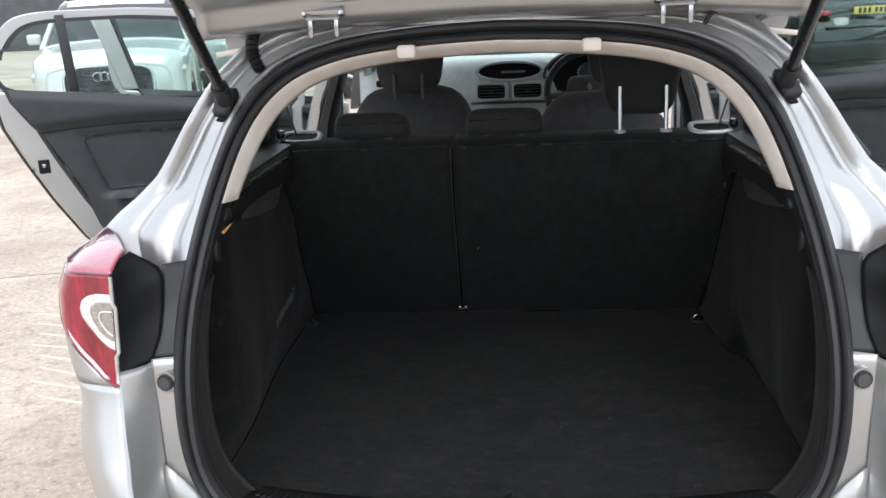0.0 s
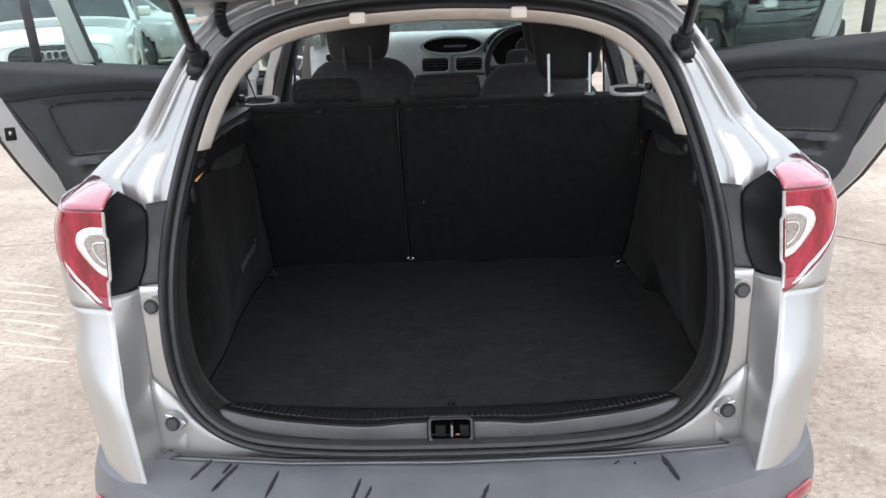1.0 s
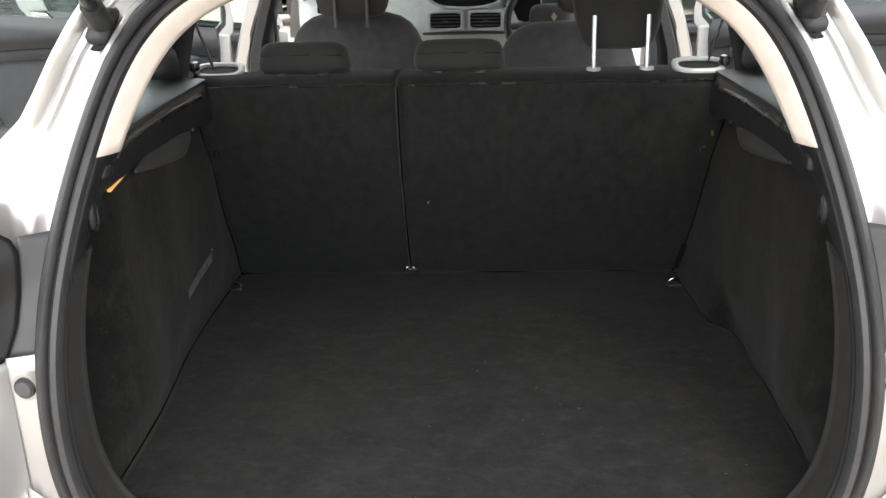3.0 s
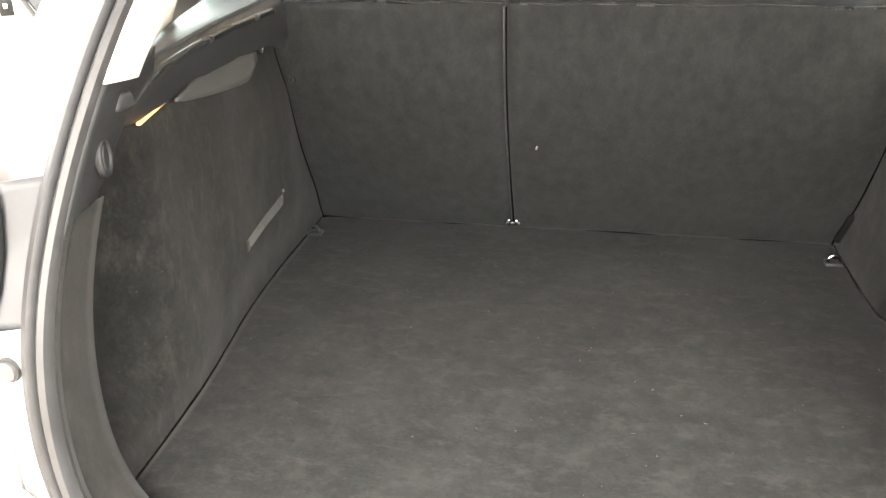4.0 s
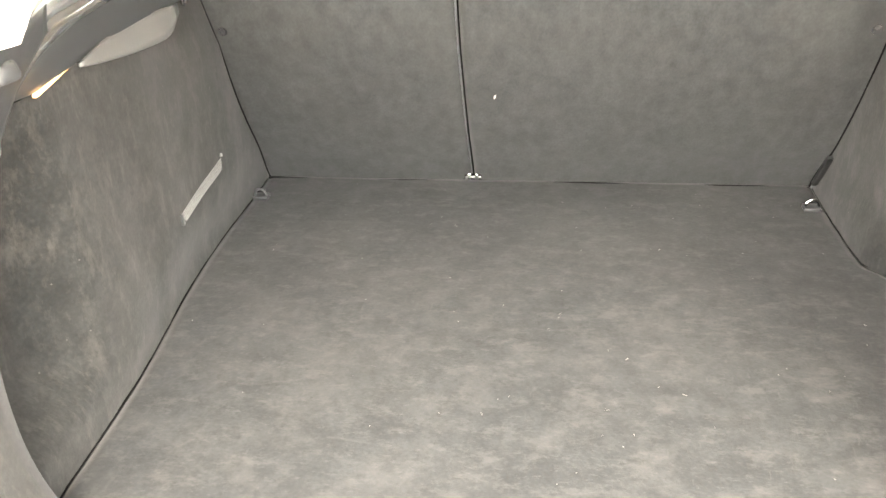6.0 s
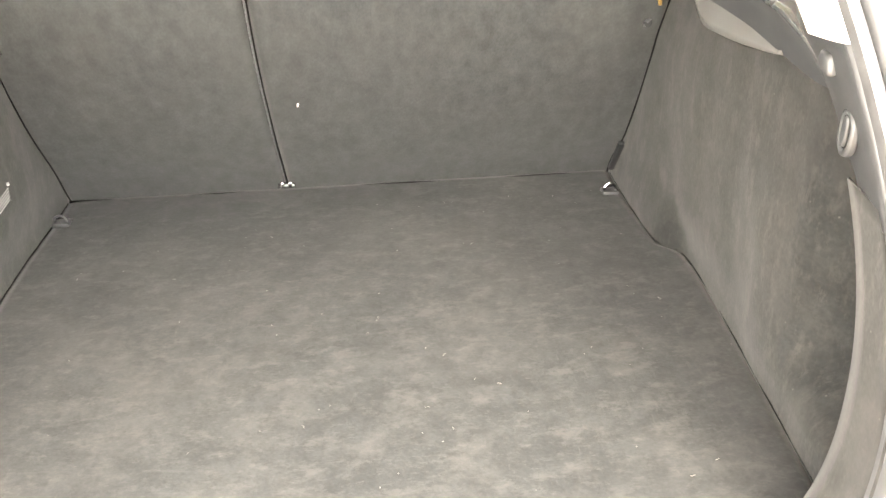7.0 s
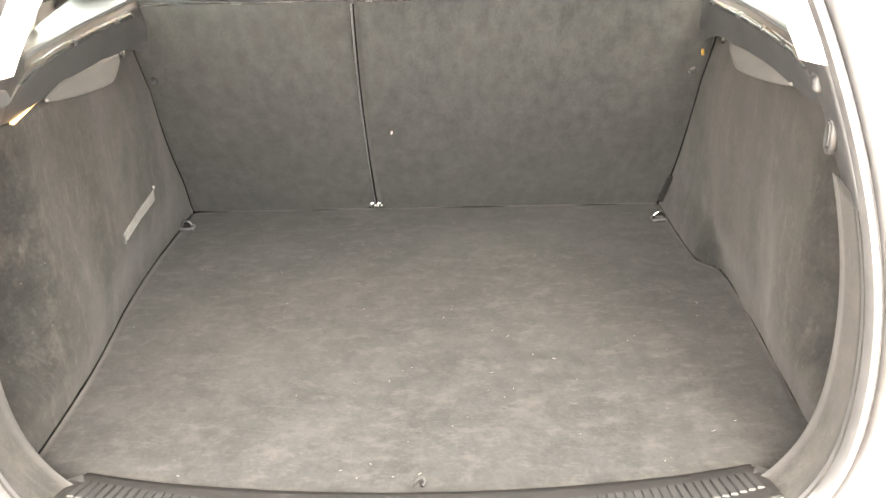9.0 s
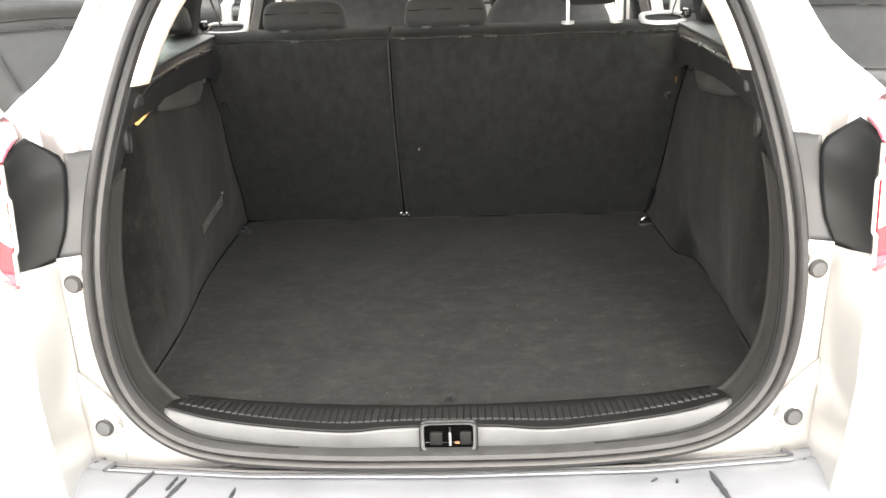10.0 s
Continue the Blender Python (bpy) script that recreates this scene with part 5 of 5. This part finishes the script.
    # window frame, rubber, glass, divider
    top = ring_outline([(u, belt(u) - .045 + z if z < .2 else z) for u, z in top], 60)
    inner = offset_in(top, .040)
    part("window_frame", frame_plate(top, offset_in(top, .030), .040, m @ pose(0, -f * .018, 0)), SILVER, d, "silver window frame", bevel=.006)
    part("window_rubber", frame_plate(offset_in(top, .028), inner, .030, m @ pose(0, -f * .012, 0)), RUBBER, d)
    gl = part("window_glass", plate(inner, .004, m @ pose(0, -f * .014, 0)), WINDOW, d, "green-tinted side glass", smooth=0)
    gl.visible_shadow = False
    if bar:
        part("frame_bar", plate(bar, .050, m @ pose(0, -f * .010, 0)), SILVER, d, "broad silver rear bar of the window frame", bevel=.010)
        (ub, zb), (ut, zt) = bar[3], bar[2]
        part("bar_rubber", tube([m @ Vector((ub - .006, f * .012, zb)), m @ Vector((ut - .006, f * .012, zt))], .012, 8), RUBBER, d, "black glass channel")
    if divider:
        (u0, z0), (u1, z1) = divider
        part("divider_bar", rbox((0, 0, 0), (.036, .03, math.hypot(u1 - u0, z1 - z0)), .006, None), RUBBER, d).matrix_basis = m @ pose((u0 + u1) / 2, -f * .010, (z0 + z1) / 2, 0, math.degrees(math.atan2(u1 - u0, z1 - z0)), 0)
    latch = part("door_latch", rbox((0, 0, 0), (.040, .010, .052), .004), MATT, d, "black door latch")
    latch.matrix_basis = m @ pose(tr(1.005) - .045, f * .030, 1.005)
    part("latch_claw", rbox((0, f * .006, .004), (.014, .010, .016), .003), CHROME, latch, "steel latch claw")
    part("latch_screw", disc((.042, f * .002, -.012), .007, .006, "y", 10), SATIN, latch)
    part("outer_handle", rbox((0, 0, 0), (.16, .03, .03), .010), SILVER, d).matrix_basis = m @ pose(tr(1.1) - .20, -f * .065, 1.10)
    return d


for s in (1, -1):
    door(s, (.87, 2.12), 60, "rear_door", "open silver rear door with charcoal trim card",
         [(.40, .72), (.60, .80), (.716, .897), (.869, .989), (1.02, 1.065), (1.15, 1.122), (1.30, 1.150)],
         [(.01, .008), (.01, 1.36), (.08, 1.48), (.28, 1.545), (.55, 1.572), (.80, 1.572), (1.00, 1.560), (1.085, 1.515), (1.130, 1.43), (1.140, .006), (.85, .004), (.45, .004)], ((.870, 1.275), (.888, 1.555)), lambda u: 1.166 + .120 * u)
    door(s, (.87, 3.18), 68, "front_door", "open silver front door with charcoal trim card",
         [(.40, .98), (.60, 1.02), (.85, 1.06), (1.0, 1.09), (1.15, 1.12), (1.30, 1.16)],
         [(.04, .008), (.08, 1.24), (.22, 1.38), (.50, 1.52), (.80, 1.575), (1.05, 1.598), (1.20, 1.600), (1.255, 1.570), (1.21, 1.45), (1.150, .010), (.80, .004), (.40, .004)], None, lambda u: 1.100 + .112 * u,
         [(1.148, 1.222), (1.256, 1.580), (1.163, 1.580), (1.058, 1.215)])


# ---- the yard ----
GROUND = mat("dusty_concrete", (0.40, 0.325, 0.26), 0.92, 0, 0.20, 1.1, 38, 0.35, 0.004, tint=(0.54, 0.465, 0.39))
gnt = GROUND.node_tree
gb = gnt.nodes["Principled BSDF"]
gbase = gb.inputs["Base Color"].links[0].from_socket
gtc = gnt.nodes.new("ShaderNodeTexCoord")
for sc, lo, hi, col, amt in ((.6, .50, .66, (.34, .265, .20), .55), (3.5, .52, .70, (.60, .535, .46), .6), (9, .53, .66, (.24, .19, .15), .6), (28, .54, .66, (.20, .16, .125), .75), (55, .56, .68, (.68, .62, .55), .7), (120, .55, .65, (.22, .175, .14), .6)):
    gn = gnt.nodes.new("ShaderNodeTexNoise")
    gn.inputs["Scale"].default_value, gn.inputs["Detail"].default_value, gn.inputs["Roughness"].default_value = sc, 9, .68
    gnt.links.new(gtc.outputs["Object"], gn.inputs["Vector"])
    gr_ = gnt.nodes.new("ShaderNodeMapRange")
    gr_.inputs[1].default_value, gr_.inputs[2].default_value, gr_.inputs[4].default_value = lo, hi, amt
    gnt.links.new(gn.outputs[0], gr_.inputs[0])
    gm = gnt.nodes.new("ShaderNodeMixRGB")
    gm.inputs[2].default_value = (*col, 1)
    gnt.links.new(gr_.outputs[0], gm.inputs[0])
    gnt.links.new(gbase, gm.inputs[1])
    gbase = gm.outputs[0]
gnt.links.new(gbase, gb.inputs["Base Color"])
gx = (-400, -60, -20, -8, -4, 0, 4, 8, 20, 60, 400)
g = part("ground", sheet([[Vector((x, y, 0)) for x in gx] for y in gx]), GROUND, None, "", smooth=0)
tagged(g, "pale dusty concrete yard with faint tyre tracks", "ground", kind="structure")
DUST = mat("pale_dust", (.52, .45, .375), .95, 0, .15, 12, 120, .3, .002)
CRACK = mat("dark_crack", (.09, .075, .06), .95, 0, .2, 12, 120, .3, .002)


def stroke(pts, w, h=.003):
    """A low uneven ridge along a line on the ground."""
    rows = []
    p = curve(pts, 24)
    for k, (x, y) in enumerate(p):
        a = p[max(0, k - 1)]
        b = p[min(24, k + 1)]
        t = Vector((b[0] - a[0], b[1] - a[1], 0)).normalized()
        n = Vector((-t.y, t.x, 0)) * w * (.6 + .5 * noise.noise((x * 9, y * 9, 2))) * math.sin(math.pi * (k + .6) / 25.2) ** .4
        c = Vector((x, y, 0))
        rows.append([c - n, c - n * .6 + Vector((0, 0, h)), c + n * .6 + Vector((0, 0, h)), c + n])
    return rows


tracks = bmesh.new()
random.seed(11)
for k in range(8):
    t = k / 7
    cx, cy = -2.30 + .50 * t, 2.55 - .95 * t
    a = .16 + .05 * random.random()
    sheet(stroke([(cx - a, cy + .05 + .02 * random.random()), (cx - .02, cy + .02), (cx + a, cy - .03 - .03 * random.random())], .020, .002), bm=tracks)
tk = part("tyre_track", tracks, DUST, None)
tagged(tk, "pale dusty tyre tread marks on the concrete", "tyre track", kind="stuff")
crk = bmesh.new()
sheet(stroke([(-3.6, 3.05), (-2.9, 3.25), (-2.3, 3.4), (-1.5, 3.9), (-.9, 4.1)], .008, .0015), bm=crk)
sheet(stroke([(2.4, 4.2), (2.0, 3.3), (2.5, 2.6), (2.9, 1.6)], .010, .0015), bm=crk)
ck = part("ground_crack", crk, CRACK, None)
tagged(ck, "thin dark cracks in the concrete yard", "crack", kind="stuff")
WALLMAT = mat("dark_boundary_cladding", (.06, .062, .066), .7, 0, .2, 1.5, 30, .3, .004)
for x, y, rz, ln, nm in ((0, 32, 0, 90, "wall_north"), (-45, 0, 90, 64, "wall_west"), (45, 0, 90, 64, "wall_east"), (0, -32, 0, 90, "wall_south")):
    w = part(nm, rbox((0, 0, 1.1), (ln, .2, 2.2), .02), WALLMAT, None)
    w.matrix_basis = pose(x, y, 0, 0, 0, rz)
    tagged(w, "dark clad boundary wall of the yard", "wall", kind="structure")


def parked_car(label, paint, place, length=4.1, width=1.78, height=1.45, hood=.92, nose=.70, tail=1.0, suv=False, front=True, group="parked cars"):
    """A parked car; its nose points along its own +y, wheels on the ground."""
    c = tagged(new("parked_car"), label, "car", group)
    c.matrix_basis = place
    W = width / 2
    L = length / 2
    low = .26 if suv else .18
    # lower body: stations from tail to nose
    st = [(-L, tail - .12, .80), (-L + .06, tail, .88), (-L + .35, tail + .02, .97), (-L * .4, tail + .0, 1.0), (0, hood + .05, 1.0), (L * .42, hood + .04, 1.0), (L * .5, hood + .01, .99), (L * .75, hood - .05, .96), (L - .14, nose + .06, .88), (L, nose - .10, .74)]
    rows = []
    for y, b, k in curve(st, 48):
        w = W * k
        half_ = [(w * .90, low), (w * .985, low + .16), (w, low + .34), (w * .985, b - .18), (w * .95, b - .05), (w * .84, b), (w * .45, b + .035), (0, b + .045)]
        hp = curve(half_, 18)
        rows.append([Vector((x, y, z)) for x, z in hp] + [Vector((-x, y, z)) for x, z in hp[-2::-1]])
    fy, ry, wr = L - .78, -L + .72, (.36 if suv else .31)
    bm = sheet(rows)
    bm = drop_faces(bm, lambda q: min((q.y - fy) ** 2, (q.y - ry) ** 2) + (q.z - wr) ** 2 < (wr + .05) ** 2 and abs(q.x) > W * .6)
    part("body", bm, paint, c, thick=.004)
    part("floor_pan", rbox((0, 0, low + .03), (width * .86, length * .9, .06), .02), PLASTIC, c)
    for name, r in (("tail_panel", rows[0]), ("nose_panel", rows[-1])):
        bm = bmesh.new()
        bm.faces.new([bm.verts.new(p) for p in r])
        part(name, bm, paint, c, thick=.004)
    # cabin
    gs = [(-L + .10, tail - .02, .02), (-L + .38, tail + .5 * (height - tail), .5), (-L + .62, height - .05, .93), (-.35, height, 1), (.25, height - .02, 1), (L * .30, hood + .30, .6), (L * .46, hood + .03, .02)]
    rows, roof = [], []
    for y, t, k in curve(gs, 36):
        b = hood - .02 if y > 0 else tail - .04
        t = max(t, b + .01)
        hp = curve([(W * .95, b), (W * .90, b + (t - b) * .5), (W * .80, b + (t - b) * .88), (W * .66, t - .005), (0, t + .015)], 12)
        line = [Vector((x, y, z)) for x, z in hp] + [Vector((-x, y, z)) for x, z in hp[-2::-1]]
        rows.append(line)
        if k > .86:
            roof.append([p + Vector((0, 0, .006)) for p in line[9:-9]])
    part("glasshouse", sheet(rows), CARGLASS, c, "dark tinted windows", thick=.003)
    part("roof", sheet(roof), paint, c, thick=.004)
    for s in (1, -1):
        for y0, y1 in ((L * .46, L * .06), (-.05, -.12), (-L + .12, -L + .62)):
            b0 = hood if y0 > 0 else tail
            part("pillar", tube([(s * W * .955, y0, b0 - .02), (s * W * .86, (y0 * .55 + y1 * .45), (b0 + height) / 2), (s * W * .70, y1, height - .02)], .035, 8), paint, c)
        for y in (fy, ry):
            road_wheel((s * (W - .11), y, wr), s, c, wr)
        part("door_mirror", pad((s * (W + .09), L * .30, hood + .10), .17, .13, .10, None, 2.6, 0), paint, c)
        part("door_handle", rbox((s * (W + .008), -.05, hood - .08), (.03, .18, .03), .01), paint, c)
    return c, L, W


CARGLASS = mat("dark_car_glass", (.02, .025, .026), .05, 0, .05, 5, 200, 0, spec=.7)
PALE = mat("white_car_paint", (.58, .59, .59), .2, .1, .03, 5, 900, .02, .0003, coat=.7)
PALESILVER = mat("pale_silver_car_paint", (.36, .38, .38), .25, .5, .03, 5, 900, .02, .0003, coat=.7)
BLACKP = mat("black_car_paint", (.012, .014, .015), .12, .1, .05, 5, 900, .02, .0003, coat=.8)
REDP = mat("dark_red_car_paint", (.25, .02, .02), .2, .1, .05, 5, 900, .02, .0003, coat=.8)
YPLATE = mat("yellow_number_plate", (.52, .40, .08), .4, 0, .04, 20, 300, .05)


def headlamps(c, L, W, z, y, size=(.34, .16)):
    for s in (1, -1):
        h = part("headlamp", pad((s * W * .70, y, z), size[0], size[1], .22, pose(0, 0, 0, -20, s * 10, -s * 24), 2.8, 0), CLEAR, c, "clear headlamp")
        part("lamp_bowl", disc((s * W * .68, y + .10, z), size[1] * .36, .03, "y", 18), LAMPIN, h)


# pale saloon front with a wide dark grille
c1, L, W = parked_car("white hatchback parked nose-on with dark grille and chrome rings", PALE, pose(-5.17, 9.98, 0, 0, 0, 199), 4.5, 1.80, 1.62, 1.08, .97)
headlamps(c1, L, W, .83, L - .17, (.42, .15))
gr = part("grille", plate(oval(.92, .40, 4, 32), .05, pose(0, L + .005, .70, 6, 0, 0)), SATIN, c1, "black slatted grille with chrome surround", bevel=.01)
part("grille_surround", frame_plate(oval(.98, .45, 4, 32), oval(.92, .40, 4, 32), .06, pose(0, L + .005, .70, 6, 0, 0)), CHROME, gr, bevel=.006)
for k in range(6):
    part("slat", rbox((0, L + .035, .56 + k * .052), (.86, .02, .010), .003, seg=1), GREYTRIM, gr)
for k in range(4):
    x = (k - 1.5) * .074
    part("badge_ring", tube([(x + .047 * math.cos(a), L + .060, .80 + .047 * math.sin(a)) for a in [math.tau * q / 24 for q in range(24)]], .007, 6, closed=True), CHROME, gr, "plain chrome ring")
part("bumper_slot", rbox((0, L + .01, .30), (1.3, .06, .10), .02), SATIN, c1)

# pale silver hatchback seen side-on behind it
c2, L, W = parked_car("pale silver hatchback parked side-on", PALESILVER, pose(-6.87, 15.2, 0, 0, 0, -100), 4.0, 1.74, 1.48, .95, .80)
headlamps(c2, L, W, .78, L - .22, (.30, .18))
# black off-road car seen from behind
c3, L, W = parked_car("black off-road car seen from behind with yellow plate", BLACKP, pose(4.25, 13.2, 0, 0, 0, 15), 4.5, 1.85, 1.68, 1.05, .95, 1.12, suv=True)
for s in (1, -1):
    t = part("tail_lamp", pad((s * W * .74, -L - .01, 1.04), .30, .07, .10, pose(0, 0, 0, 0, 0, s * 10), 2.8, 0), RED, c3, "red tail lamp")
part("rear_bumper", rbox((0, -L - .02, .52), (1.72, .22, .30), .07, seg=4), PLASTIC, c3, "black plastic bumper")
part("chrome_strip", rbox((0, -L - .03, .86), (1.2, .05, .03), .01), GREYPL, c3)
pl = part("number_plate", rbox((.05, -L - .045, 1.06), (.50, .02, .10), .006), YPLATE, c3, "yellow number plate with dark bars")
for k in range(6):
    part("plate_bar", rbox((.05 - .17 + k * .072 + (.03 if k > 2 else 0), -L - .057, 1.06), (.045, .004, .065), .002, seg=1), SATIN, pl)
# cars beyond the windscreen
c4, L, W = parked_car("dark grey car parked beyond the bonnet", mat("dark_grey_car_paint", (.02, .022, .025), .25, .1, .05, 5, 900, .02, .0003, coat=.7), pose(-.9, 12.5, 0, 0, 0, 84), 4.3, 1.8, 1.46, .94, .78)
headlamps(c4, L, W, .70, L - .17)
c5, L, W = parked_car("dark red car parked beyond the bonnet", REDP, pose(1.2, 16.5, 0, 0, 0, 96), 4.2, 1.78, 1.46, .94, .78)
headlamps(c5, L, W, .70, L - .17)
